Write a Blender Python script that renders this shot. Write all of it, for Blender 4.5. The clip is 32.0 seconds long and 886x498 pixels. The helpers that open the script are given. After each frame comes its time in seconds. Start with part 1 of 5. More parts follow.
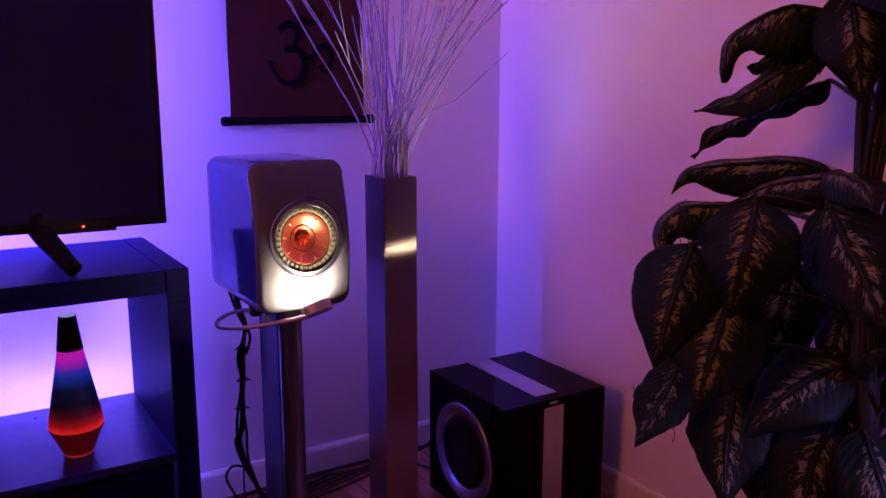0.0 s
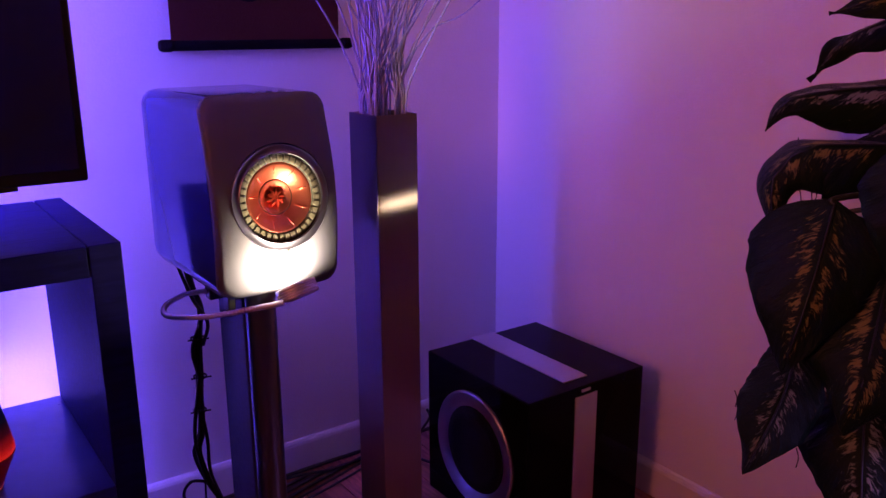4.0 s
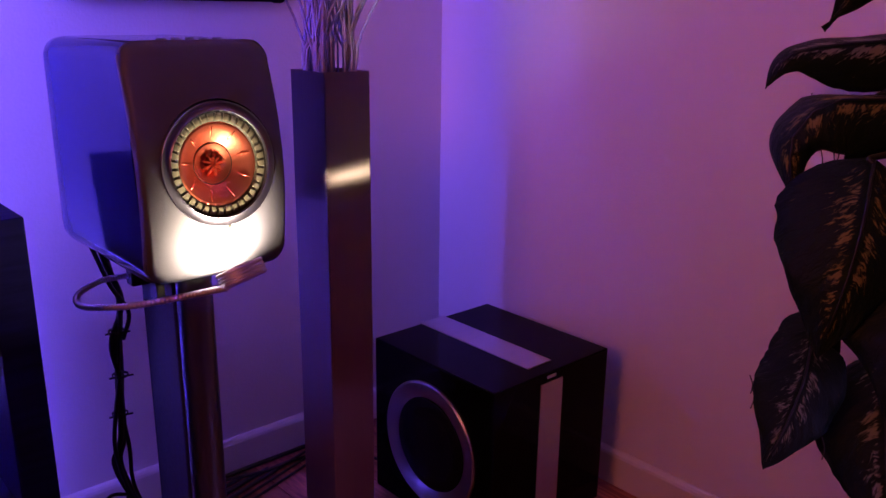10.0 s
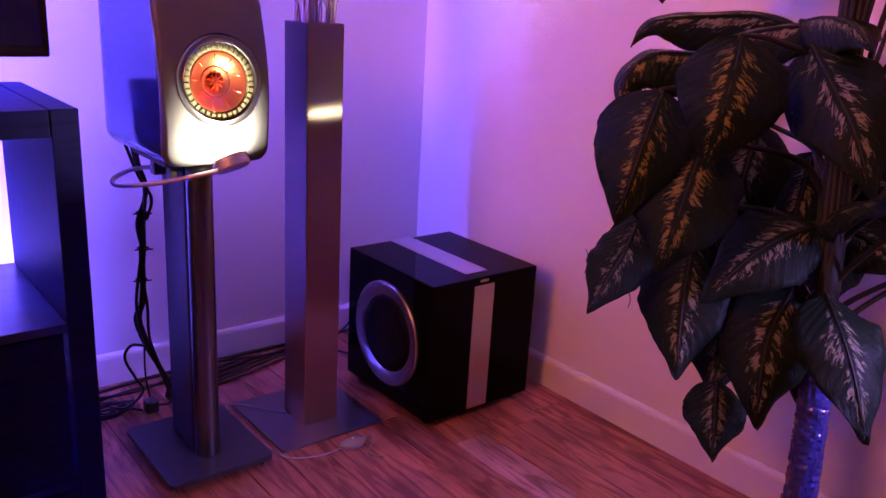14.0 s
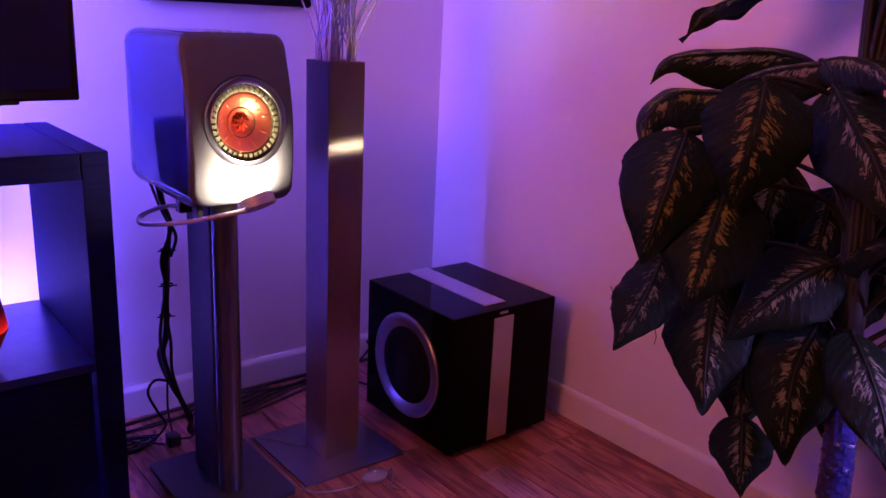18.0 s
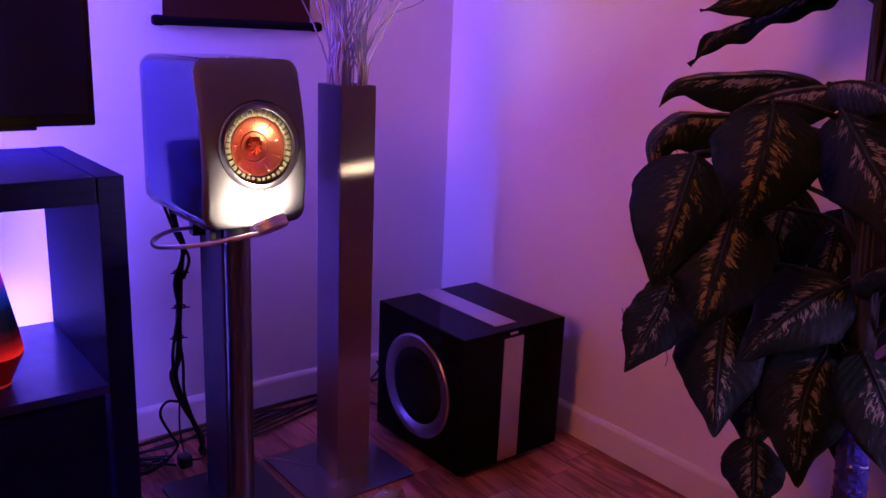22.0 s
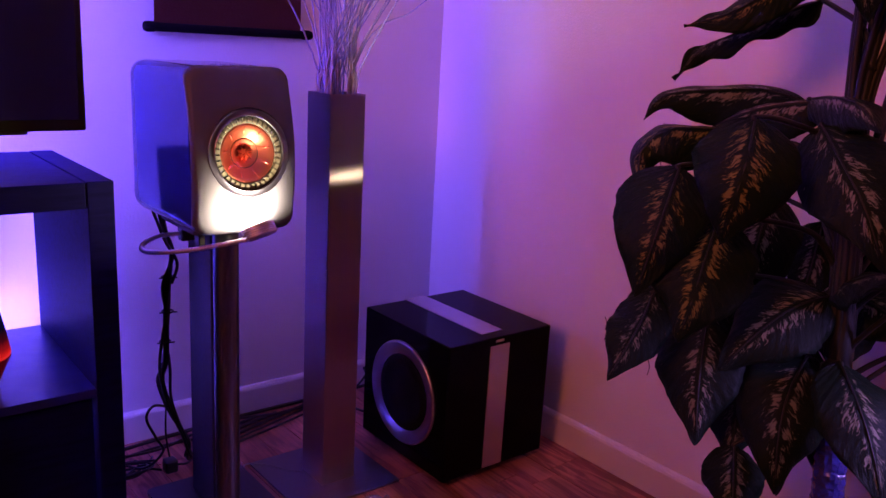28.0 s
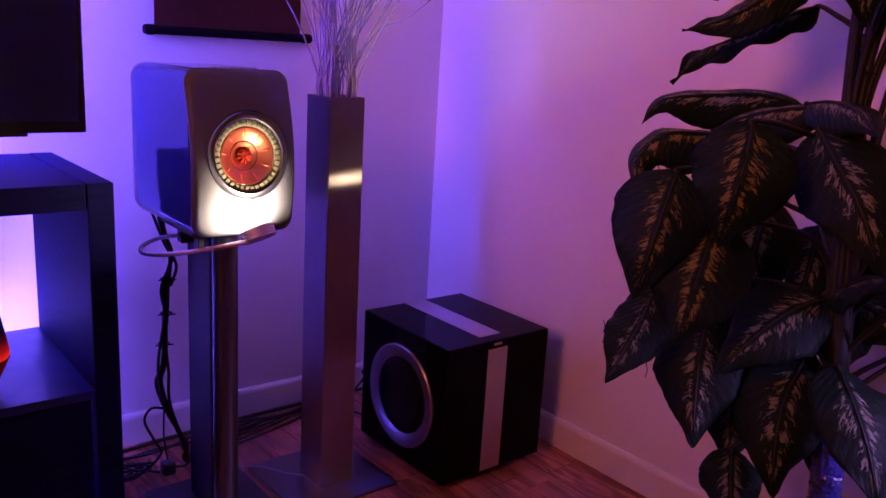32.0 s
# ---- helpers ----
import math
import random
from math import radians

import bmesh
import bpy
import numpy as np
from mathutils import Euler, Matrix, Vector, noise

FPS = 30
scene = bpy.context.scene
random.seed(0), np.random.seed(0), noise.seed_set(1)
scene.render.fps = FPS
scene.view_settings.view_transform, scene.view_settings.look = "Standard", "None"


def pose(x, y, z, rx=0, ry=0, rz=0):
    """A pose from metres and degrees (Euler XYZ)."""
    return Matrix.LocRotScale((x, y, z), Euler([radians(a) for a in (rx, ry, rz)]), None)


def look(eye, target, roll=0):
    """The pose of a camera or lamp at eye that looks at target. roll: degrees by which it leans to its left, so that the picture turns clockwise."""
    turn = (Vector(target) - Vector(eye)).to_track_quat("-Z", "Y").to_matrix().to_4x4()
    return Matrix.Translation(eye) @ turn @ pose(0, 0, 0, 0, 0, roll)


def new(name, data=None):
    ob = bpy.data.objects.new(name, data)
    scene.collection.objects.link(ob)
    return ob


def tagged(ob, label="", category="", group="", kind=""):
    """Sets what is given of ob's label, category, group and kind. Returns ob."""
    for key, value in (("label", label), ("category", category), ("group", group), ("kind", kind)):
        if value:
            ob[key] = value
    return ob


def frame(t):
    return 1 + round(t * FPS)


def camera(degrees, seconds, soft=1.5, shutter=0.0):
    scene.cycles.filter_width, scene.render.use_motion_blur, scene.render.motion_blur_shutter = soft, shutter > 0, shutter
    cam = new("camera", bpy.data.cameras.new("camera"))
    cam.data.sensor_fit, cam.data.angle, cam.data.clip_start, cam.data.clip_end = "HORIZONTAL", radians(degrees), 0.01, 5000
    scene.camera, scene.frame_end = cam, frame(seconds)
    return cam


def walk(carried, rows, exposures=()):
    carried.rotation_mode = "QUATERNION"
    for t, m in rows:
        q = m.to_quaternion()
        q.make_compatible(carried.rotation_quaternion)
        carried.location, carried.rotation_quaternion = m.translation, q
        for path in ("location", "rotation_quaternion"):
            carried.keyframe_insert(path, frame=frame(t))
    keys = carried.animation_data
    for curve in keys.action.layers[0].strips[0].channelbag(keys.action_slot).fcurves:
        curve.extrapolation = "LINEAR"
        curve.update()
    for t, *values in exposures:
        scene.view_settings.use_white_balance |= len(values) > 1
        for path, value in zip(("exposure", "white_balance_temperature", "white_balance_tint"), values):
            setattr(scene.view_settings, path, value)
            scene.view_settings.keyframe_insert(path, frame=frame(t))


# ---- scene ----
cam = camera(56.4, 32.0)
PATH = [
    (0, (-1.554, -2.162, 1.13), (-0.517, -0.495, 0.75), 0.1),
    (0.5, (-1.535, -2.133, 1.135), (-0.491, -0.473, 0.743), 0.3),
    (1, (-1.525, -2.108, 1.137), (-0.472, -0.456, 0.737), 0.6),
    (1.5, (-1.513, -2.075, 1.137), (-0.451, -0.434, 0.714), 0.5),
    (2, (-1.494, -2.032, 1.137), (-0.421, -0.395, 0.728), 0.3),
    (2.5, (-1.481, -1.98, 1.132), (-0.413, -0.347, 0.694), 0.1),
    (3, (-1.472, -1.913, 1.119), (-0.409, -0.285, 0.652), 0.1),
    (3.5, (-1.455, -1.833, 1.1), (-0.391, -0.214, 0.601), -0.2),
    (4, (-1.426, -1.75, 1.077), (-0.308, -0.174, 0.562), -0.3),
    (4.5, (-1.388, -1.658, 1.045), (-0.242, -0.11, 0.508), -0.7),
    (6.5, (-1.35, -1.495, 1.003), (-0.14, 0.001, 0.457), -0.7),
    (7, (-1.356, -1.489, 1.005), (-0.137, 0.003, 0.466), 0.0),
    (7.5, (-1.359, -1.472, 1.004), (-0.11, 0.006, 0.499), 0.0),
    (8, (-1.363, -1.455, 1.0), (-0.098, 0.012, 0.503), -0.1),
    (8.5, (-1.366, -1.451, 0.993), (-0.087, 0.004, 0.498), -0.1),
    (9, (-1.372, -1.467, 0.992), (-0.085, -0.018, 0.499), 0.1),
    (9.5, (-1.382, -1.513, 1.005), (-0.094, -0.069, 0.502), 0.3),
    (10, (-1.401, -1.573, 1.022), (-0.116, -0.144, 0.468), 0.7),
    (10.5, (-1.422, -1.631, 1.039), (-0.149, -0.21, 0.44), 1.2),
    (11, (-1.446, -1.707, 1.044), (-0.176, -0.284, 0.441), 2.0),
    (11.5, (-1.467, -1.79, 1.049), (-0.214, -0.359, 0.432), 2.5),
    (12, (-1.492, -1.87, 1.053), (-0.248, -0.43, 0.437), 3.5),
    (12.5, (-1.522, -1.947, 1.054), (-0.288, -0.495, 0.448), 4.0),
    (13, (-1.543, -2.003, 1.044), (-0.314, -0.538, 0.458), 3.8),
    (13.5, (-1.537, -2.015, 1.014), (-0.315, -0.537, 0.448), 3.2),
    (14, (-1.532, -2.009, 0.993), (-0.32, -0.528, 0.41), 3.3),
    (14.5, (-1.537, -1.997, 0.982), (-0.325, -0.525, 0.376), 3.6),
    (16.5, (-1.554, -1.987, 1.01), (-0.348, -0.497, 0.439), 2.9),
    (17, (-1.56, -1.987, 1.018), (-0.348, -0.497, 0.459), 3.0),
    (17.5, (-1.564, -1.989, 1.022), (-0.351, -0.496, 0.473), 2.7),
    (18, (-1.566, -1.989, 1.026), (-0.355, -0.491, 0.487), 2.7),
    (18.5, (-1.568, -1.99, 1.026), (-0.36, -0.487, 0.495), 2.6),
    (19, (-1.568, -1.99, 1.027), (-0.358, -0.488, 0.502), 2.7),
    (19.5, (-1.57, -1.991, 1.029), (-0.361, -0.485, 0.508), 2.6),
    (20, (-1.572, -1.993, 1.03), (-0.366, -0.484, 0.512), 2.6),
    (20.5, (-1.573, -1.994, 1.031), (-0.37, -0.481, 0.519), 2.5),
    (21, (-1.576, -1.991, 1.033), (-0.373, -0.477, 0.524), 2.6),
    (21.5, (-1.578, -1.99, 1.033), (-0.372, -0.475, 0.531), 2.6),
    (22, (-1.578, -1.991, 1.037), (-0.375, -0.473, 0.538), 2.4),
    (22.5, (-1.58, -1.991, 1.036), (-0.377, -0.472, 0.541), 2.4),
    (23, (-1.578, -1.992, 1.036), (-0.37, -0.476, 0.543), 2.5),
    (23.5, (-1.58, -1.993, 1.038), (-0.365, -0.481, 0.551), 2.7),
    (24, (-1.58, -1.995, 1.041), (-0.361, -0.486, 0.557), 2.7),
    (24.5, (-1.579, -2.0, 1.041), (-0.357, -0.491, 0.561), 2.9),
    (25, (-1.579, -2.003, 1.042), (-0.358, -0.495, 0.557), 2.8),
    (25.5, (-1.583, -2.002, 1.041), (-0.364, -0.492, 0.558), 2.9),
    (27.5, (-1.587, -2.004, 1.041), (-0.362, -0.499, 0.558), 3.2),
    (28, (-1.586, -2.006, 1.043), (-0.359, -0.501, 0.562), 3.2),
    (28.5, (-1.588, -2.007, 1.043), (-0.358, -0.504, 0.567), 3.2),
    (29, (-1.589, -2.008, 1.043), (-0.361, -0.503, 0.567), 3.2),
    (29.5, (-1.59, -2.006, 1.041), (-0.361, -0.501, 0.569), 3.4),
    (30, (-1.592, -2.007, 1.041), (-0.364, -0.5, 0.572), 3.3),
    (30.5, (-1.593, -2.007, 1.043), (-0.362, -0.502, 0.573), 3.2),
    (31, (-1.592, -2.008, 1.043), (-0.363, -0.502, 0.573), 3.3),
    (31.5, (-1.592, -2.008, 1.042), (-0.363, -0.502, 0.572), 3.4),
    (32, (-1.591, -2.009, 1.041), (-0.359, -0.506, 0.571), 3.4),
]
EXPOSURES = [(t, stops, 6500, tint) for t, stops, tint in (
    (0, 0.0, 3), (4, -0.10, 3), (7, -0.26, 4), (9.5, -0.32, 4), (10.5, -0.12, 3), (11.5, 0.58, -7), (12, 0.90, -11), (13, 0.99, -12), (14, 1.07, -12), (16, 0.96, -12),
    (17, 0.88, -12), (18, 0.50, -1), (19, 0.33, 4), (25, 0.27, 4), (32, 0.27, 4))]
walk(cam, [(t, look(eye, target, roll)) for t, eye, target, roll in PATH], EXPOSURES)

# ---- light ----
world = bpy.data.worlds.new("night")
scene.world = world
world.use_nodes = True
world.node_tree.nodes["Background"].inputs["Color"].default_value = (0.01, 0.005, 0.014, 1)
world.node_tree.nodes["Background"].inputs["Strength"].default_value = 0.3

LED_BLUE = (0.178, 0.085, 1.0)
LED_VIOLET = (0.142, 0.078, 1.0)


def spot_lamp(name, eye, target, degrees, blend, energy, color, radius=0.03):
    data = bpy.data.lights.new(name, "SPOT")
    data.spot_size, data.spot_blend, data.energy, data.color, data.shadow_soft_size = radians(degrees), blend, energy, color, radius
    ob = new(name, data)
    ob.matrix_world = look(eye, target)
    return ob


# the room's dim warm lamp, far over to the side of the television, and an added blue spot for an unseen source by the
# right-hand wall
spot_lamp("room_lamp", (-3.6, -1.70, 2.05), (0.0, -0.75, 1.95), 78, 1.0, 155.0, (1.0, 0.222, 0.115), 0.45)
spot_lamp("blue_fill_spot", (-0.20, -2.10, 0.90), (-0.345, -1.58, 0.52), 42, 1.0, 31.0, (0.46, 0.24, 1.0), 0.08)


# ---- materials ----
def material(name, color, rough=0.5, metal=0.0, vary=0.12, scale=8.0, bump=0.02, bump_scale=120.0, stretch=(1, 1, 1), spec=0.5, coat=0.0, aniso=0.0, grain=None, random_vary=0.0, gloss_vary=0.18):
    m = bpy.data.materials.new(name)
    m.use_nodes = True
    nt = m.node_tree
    b = nt.nodes["Principled BSDF"]
    tc = nt.nodes.new("ShaderNodeTexCoord")
    mp = nt.nodes.new("ShaderNodeMapping")
    mp.inputs["Scale"].default_value = stretch
    nt.links.new(tc.outputs["Object"], mp.inputs["Vector"])
    n1 = nt.nodes.new("ShaderNodeTexNoise")
    n1.inputs["Scale"].default_value, n1.inputs["Detail"].default_value = scale, 6
    n2 = nt.nodes.new("ShaderNodeTexNoise")
    n2.inputs["Scale"].default_value, n2.inputs["Detail"].default_value = bump_scale, 3
    for n in (n1, n2):
        nt.links.new(mp.outputs[0], n.inputs["Vector"])
    ramp = nt.nodes.new("ShaderNodeMapRange")
    ramp.inputs["To Min"].default_value, ramp.inputs["To Max"].default_value = 1 - vary, 1 + vary
    nt.links.new(n1.outputs["Fac"], ramp.inputs["Value"])
    mul = nt.nodes.new("ShaderNodeVectorMath")
    mul.operation = "SCALE"
    mul.inputs[0].default_value = color
    nt.links.new(ramp.outputs[0], mul.inputs["Scale"])
    out = mul.outputs[0]
    if random_vary:
        oi = nt.nodes.new("ShaderNodeObjectInfo")
        r2 = nt.nodes.new("ShaderNodeMapRange")
        r2.inputs["To Min"].default_value, r2.inputs["To Max"].default_value = 1 - random_vary, 1 + random_vary
        nt.links.new(oi.outputs["Random"], r2.inputs["Value"])
        m2 = nt.nodes.new("ShaderNodeVectorMath")
        m2.operation = "SCALE"
        nt.links.new(out, m2.inputs[0])
        nt.links.new(r2.outputs[0], m2.inputs["Scale"])
        out = m2.outputs[0]
    nt.links.new(out, b.inputs["Base Color"])
    rr = nt.nodes.new("ShaderNodeMapRange")
    rr.inputs["To Min"].default_value, rr.inputs["To Max"].default_value = max(0.02, rough * (1 - gloss_vary)), min(1.0, rough * (1 + gloss_vary))
    nt.links.new(n2.outputs["Fac"], rr.inputs["Value"])
    nt.links.new(rr.outputs[0], b.inputs["Roughness"])
    b.inputs["Metallic"].default_value = metal
    b.inputs["Specular IOR Level"].default_value = spec
    b.inputs["Coat Weight"].default_value = coat
    b.inputs["Coat Roughness"].default_value = 0.08
    if bump:
        bp = nt.nodes.new("ShaderNodeBump")
        bp.inputs["Strength"].default_value, bp.inputs["Distance"].default_value = min(1.0, bump * 10), 0.002
        nt.links.new(n2.outputs["Fac"], bp.inputs["Height"])
        nt.links.new(bp.outputs[0], b.inputs["Normal"])
    if aniso:
        b.inputs["Anisotropic"].default_value = aniso
        tg = nt.nodes.new("ShaderNodeCombineXYZ")
        tg.inputs["Z"].default_value = 1.0
        nt.links.new(tg.outputs[0], b.inputs["Tangent"])
        b.inputs["Anisotropic Rotation"].default_value = grain or 0.0
    return m


def glow(name, color, strength):
    m = bpy.data.materials.new(name)
    m.use_nodes = True
    b = m.node_tree.nodes["Principled BSDF"]
    b.inputs["Base Color"].default_value = (0.6, 0.6, 0.6, 1)
    b.inputs["Emission Color"].default_value = (*color, 1)
    b.inputs["Emission Strength"].default_value = strength
    return m


def brushed_steel():
    """Vertically brushed sheet steel: it spreads highlights sideways only, through fine uneven lines."""
    m = bpy.data.materials.new("brushed_steel")
    m.use_nodes = True
    nt = m.node_tree
    nt.nodes.remove(nt.nodes["Principled BSDF"])
    g = nt.nodes.new("ShaderNodeBsdfAnisotropic")
    g.distribution = "BECKMANN"
    g.inputs["Roughness"].default_value, g.inputs["Anisotropy"].default_value = 0.40, 0.83
    tg = nt.nodes.new("ShaderNodeCombineXYZ")
    tg.inputs["Z"].default_value = 1.0
    nt.links.new(tg.outputs[0], g.inputs["Tangent"])
    tc, mp = nt.nodes.new("ShaderNodeTexCoord"), nt.nodes.new("ShaderNodeMapping")
    mp.inputs["Scale"].default_value = (1.0, 1.0, 0.05)
    n = nt.nodes.new("ShaderNodeTexNoise")
    n.inputs["Scale"].default_value, n.inputs["Detail"].default_value = 420.0, 3
    cloud = nt.nodes.new("ShaderNodeTexNoise")
    cloud.inputs["Scale"].default_value, cloud.inputs["Detail"].default_value = 9.0, 4
    nt.links.new(tc.outputs["Object"], mp.inputs["Vector"])
    nt.links.new(mp.outputs[0], n.inputs["Vector"])
    nt.links.new(tc.outputs["Object"], cloud.inputs["Vector"])
    add = nt.nodes.new("ShaderNodeMath")
    add.operation = "ADD"
    nt.links.new(n.outputs["Fac"], add.inputs[0])
    nt.links.new(cloud.outputs["Fac"], add.inputs[1])
    mr = nt.nodes.new("ShaderNodeMapRange")
    mr.inputs["From Max"].default_value = 2.0
    mr.inputs["To Min"].default_value, mr.inputs["To Max"].default_value = 0.86, 1.14
    nt.links.new(add.outputs[0], mr.inputs["Value"])
    sc = nt.nodes.new("ShaderNodeVectorMath")
    sc.operation = "SCALE"
    sc.inputs[0].default_value = (0.44, 0.37, 0.42)
    nt.links.new(mr.outputs[0], sc.inputs["Scale"])
    nt.links.new(sc.outputs[0], g.inputs["Color"])
    bp = nt.nodes.new("ShaderNodeBump")
    bp.inputs["Strength"].default_value, bp.inputs["Distance"].default_value = 0.06, 0.001
    nt.links.new(n.outputs["Fac"], bp.inputs["Height"])
    nt.links.new(bp.outputs[0], g.inputs["Normal"])
    # the finer scratches scatter a wide dull sheen besides
    w = nt.nodes.new("ShaderNodeBsdfAnisotropic")
    w.inputs["Roughness"].default_value, w.inputs["Anisotropy"].default_value = 0.42, 0.55
    nt.links.new(tg.outputs[0], w.inputs["Tangent"])
    nt.links.new(sc.outputs[0], w.inputs["Color"])
    nt.links.new(bp.outputs[0], w.inputs["Normal"])
    both = nt.nodes.new("ShaderNodeMixShader")
    both.inputs[0].default_value = 0.16
    nt.links.new(g.outputs[0], both.inputs[1])
    nt.links.new(w.outputs[0], both.inputs[2])
    nt.links.new(both.outputs[0], nt.nodes["Material Output"].inputs["Surface"])
    return m


WALL = material("wall_paint", (0.80, 0.79, 0.78), 0.55, vary=0.03, scale=3, bump=0.03, bump_scale=160)
TRIM = material("trim_paint", (0.80, 0.79, 0.77), 0.4, vary=0.06, scale=9, bump=0.02, bump_scale=60)
# for the unseen closing walls, darkened to cut the light they bounce back
DIM = material("dimmed_wall_paint", (0.36, 0.35, 0.36), 0.7, vary=0.05)
CEIL = material("ceiling_paint", (0.8, 0.8, 0.8), 0.7, vary=0.03)


def oak_boards(pale=(1.0, 1.0, 1.0)):
    """Reddish oak: long pores and wavy cathedral figure, each board with its own shift and tone."""
    m = bpy.data.materials.new("varnished_oak")
    m.use_nodes = True
    nt = m.node_tree
    b = nt.nodes["Principled BSDF"]
    tc, oi = nt.nodes.new("ShaderNodeTexCoord"), nt.nodes.new("ShaderNodeObjectInfo")
    sh = nt.nodes.new("ShaderNodeVectorMath")
    sh.operation = "SCALE"
    sh.inputs[0].default_value = (13.0, 37.0, 5.0)
    nt.links.new(oi.outputs["Random"], sh.inputs["Scale"])
    ad = nt.nodes.new("ShaderNodeVectorMath")
    nt.links.new(tc.outputs["Object"], ad.inputs[0])
    nt.links.new(sh.outputs[0], ad.inputs[1])

    def mapped(scale):
        mp = nt.nodes.new("ShaderNodeMapping")
        mp.inputs["Scale"].default_value = scale
        nt.links.new(ad.outputs[0], mp.inputs["Vector"])
        return mp.outputs[0]

    fig = nt.nodes.new("ShaderNodeTexNoise")
    fig.inputs["Scale"].default_value, fig.inputs["Detail"].default_value = 1.0, 3
    fig.inputs["Distortion"].default_value = 1.6
    nt.links.new(mapped((34.0, 4.6, 34.0)), fig.inputs["Vector"])
    pore = nt.nodes.new("ShaderNodeTexNoise")
    pore.inputs["Scale"].default_value, pore.inputs["Detail"].default_value = 60.0, 4
    nt.links.new(mapped((4.0, 0.12, 4.0)), pore.inputs["Vector"])
    ramp = nt.nodes.new("ShaderNodeValToRGB")
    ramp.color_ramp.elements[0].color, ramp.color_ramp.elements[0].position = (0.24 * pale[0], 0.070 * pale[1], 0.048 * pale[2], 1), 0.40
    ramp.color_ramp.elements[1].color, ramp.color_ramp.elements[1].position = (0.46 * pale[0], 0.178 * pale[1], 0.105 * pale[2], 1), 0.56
    nt.links.new(fig.outputs["Fac"], ramp.inputs["Fac"])
    pr = nt.nodes.new("ShaderNodeMapRange")
    pr.inputs["From Min"].default_value, pr.inputs["From Max"].default_value = 0.35, 0.65
    pr.inputs["To Min"].default_value, pr.inputs["To Max"].default_value = 0.84, 1.10
    nt.links.new(pore.outputs["Fac"], pr.inputs["Value"])
    tone = nt.nodes.new("ShaderNodeMapRange")
    tone.inputs["To Min"].default_value, tone.inputs["To Max"].default_value = 0.85, 1.22
    nt.links.new(oi.outputs["Random"], tone.inputs["Value"])
    mm = nt.nodes.new("ShaderNodeMath")
    mm.operation = "MULTIPLY"
    nt.links.new(pr.outputs[0], mm.inputs[0])
    nt.links.new(tone.outputs[0], mm.inputs[1])
    wear = nt.nodes.new("ShaderNodeTexNoise")
    wear.inputs["Scale"].default_value, wear.inputs["Detail"].default_value = 9.0, 7
    nt.links.new(tc.outputs["Object"], wear.inputs["Vector"])
    wr = nt.nodes.new("ShaderNodeMapRange")
    wr.inputs["From Min"].default_value, wr.inputs["From Max"].default_value = 0.3, 0.7
    wr.inputs["To Min"].default_value, wr.inputs["To Max"].default_value = 0.72, 1.30
    nt.links.new(wear.outputs["Fac"], wr.inputs["Value"])
    worn = nt.nodes.new("ShaderNodeMath")
    worn.operation = "MULTIPLY"
    nt.links.new(mm.outputs[0], worn.inputs[0])
    nt.links.new(wr.outputs[0], worn.inputs[1])
    gl = nt.nodes.new("ShaderNodeMapRange")
    gl.inputs["From Min"].default_value, gl.inputs["From Max"].default_value = 0.3, 0.7
    gl.inputs["To Min"].default_value, gl.inputs["To Max"].default_value = 0.28, 0.52
    nt.links.new(wear.outputs["Fac"], gl.inputs["Value"])
    sc = nt.nodes.new("ShaderNodeVectorMath")
    sc.operation = "SCALE"
    nt.links.new(ramp.outputs[0], sc.inputs[0])
    nt.links.new(worn.outputs[0], sc.inputs["Scale"])
    nt.links.new(sc.outputs[0], b.inputs["Base Color"])
    nt.links.new(gl.outputs[0], b.inputs["Roughness"])
    bp = nt.nodes.new("ShaderNodeBump")
    bp.inputs["Strength"].default_value, bp.inputs["Distance"].default_value = 0.25, 0.0008
    nt.links.new(pore.outputs["Fac"], bp.inputs["Height"])
    nt.links.new(bp.outputs[0], b.inputs["Normal"])
    return m


OAK = oak_boards()
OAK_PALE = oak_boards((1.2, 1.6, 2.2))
GAP = material("plank_gap", (0.03, 0.018, 0.012), 0.8)
# the strips' blue sheen is put into both base colours, most in SHELF_TOP
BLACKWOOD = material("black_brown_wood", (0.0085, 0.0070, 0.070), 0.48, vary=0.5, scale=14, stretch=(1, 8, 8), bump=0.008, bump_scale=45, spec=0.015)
SHELF_TOP = material("worn_blue_lit_board", (0.016, 0.020, 0.190), 0.34, vary=0.5, scale=9, bump=0.01, bump_scale=25, spec=0.35, coat=0.1, gloss_vary=0.35)
STEEL_TUBE = material("steel_tube", (0.20, 0.225, 0.28), 0.36, 1.0, vary=0.03, scale=9, bump=0.0, bump_scale=60, gloss_vary=0.03)
DARK_PLATE = material("dark_plate_paint", (0.06, 0.06, 0.075), 0.38, 0.5, vary=0.12, scale=10, bump=0.01, bump_scale=150)
DRIVER_RING = material("driver_ring_metal", (0.24, 0.23, 0.36), 0.34, 1.0, vary=0.05, bump=0)
STEEL = brushed_steel()
STEEL_FLAT = material("satin_steel_plate", (0.24, 0.235, 0.27), 0.30, 1.0, vary=0.1, scale=10, stretch=(1, 12, 1), bump=0.01, bump_scale=150)
GUNMETAL = material("gunmetal_paint", (0.030, 0.032, 0.060), 0.50, 0.0, vary=0.1, bump=0.01, spec=0.2)
BAFFLE = material("titanium_baffle", (0.094, 0.093, 0.140), 0.50, 0.1, vary=0.05, scale=20, bump=0.008, bump_scale=500, spec=0.25)
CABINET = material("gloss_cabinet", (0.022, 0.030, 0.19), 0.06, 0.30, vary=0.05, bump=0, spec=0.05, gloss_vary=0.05)
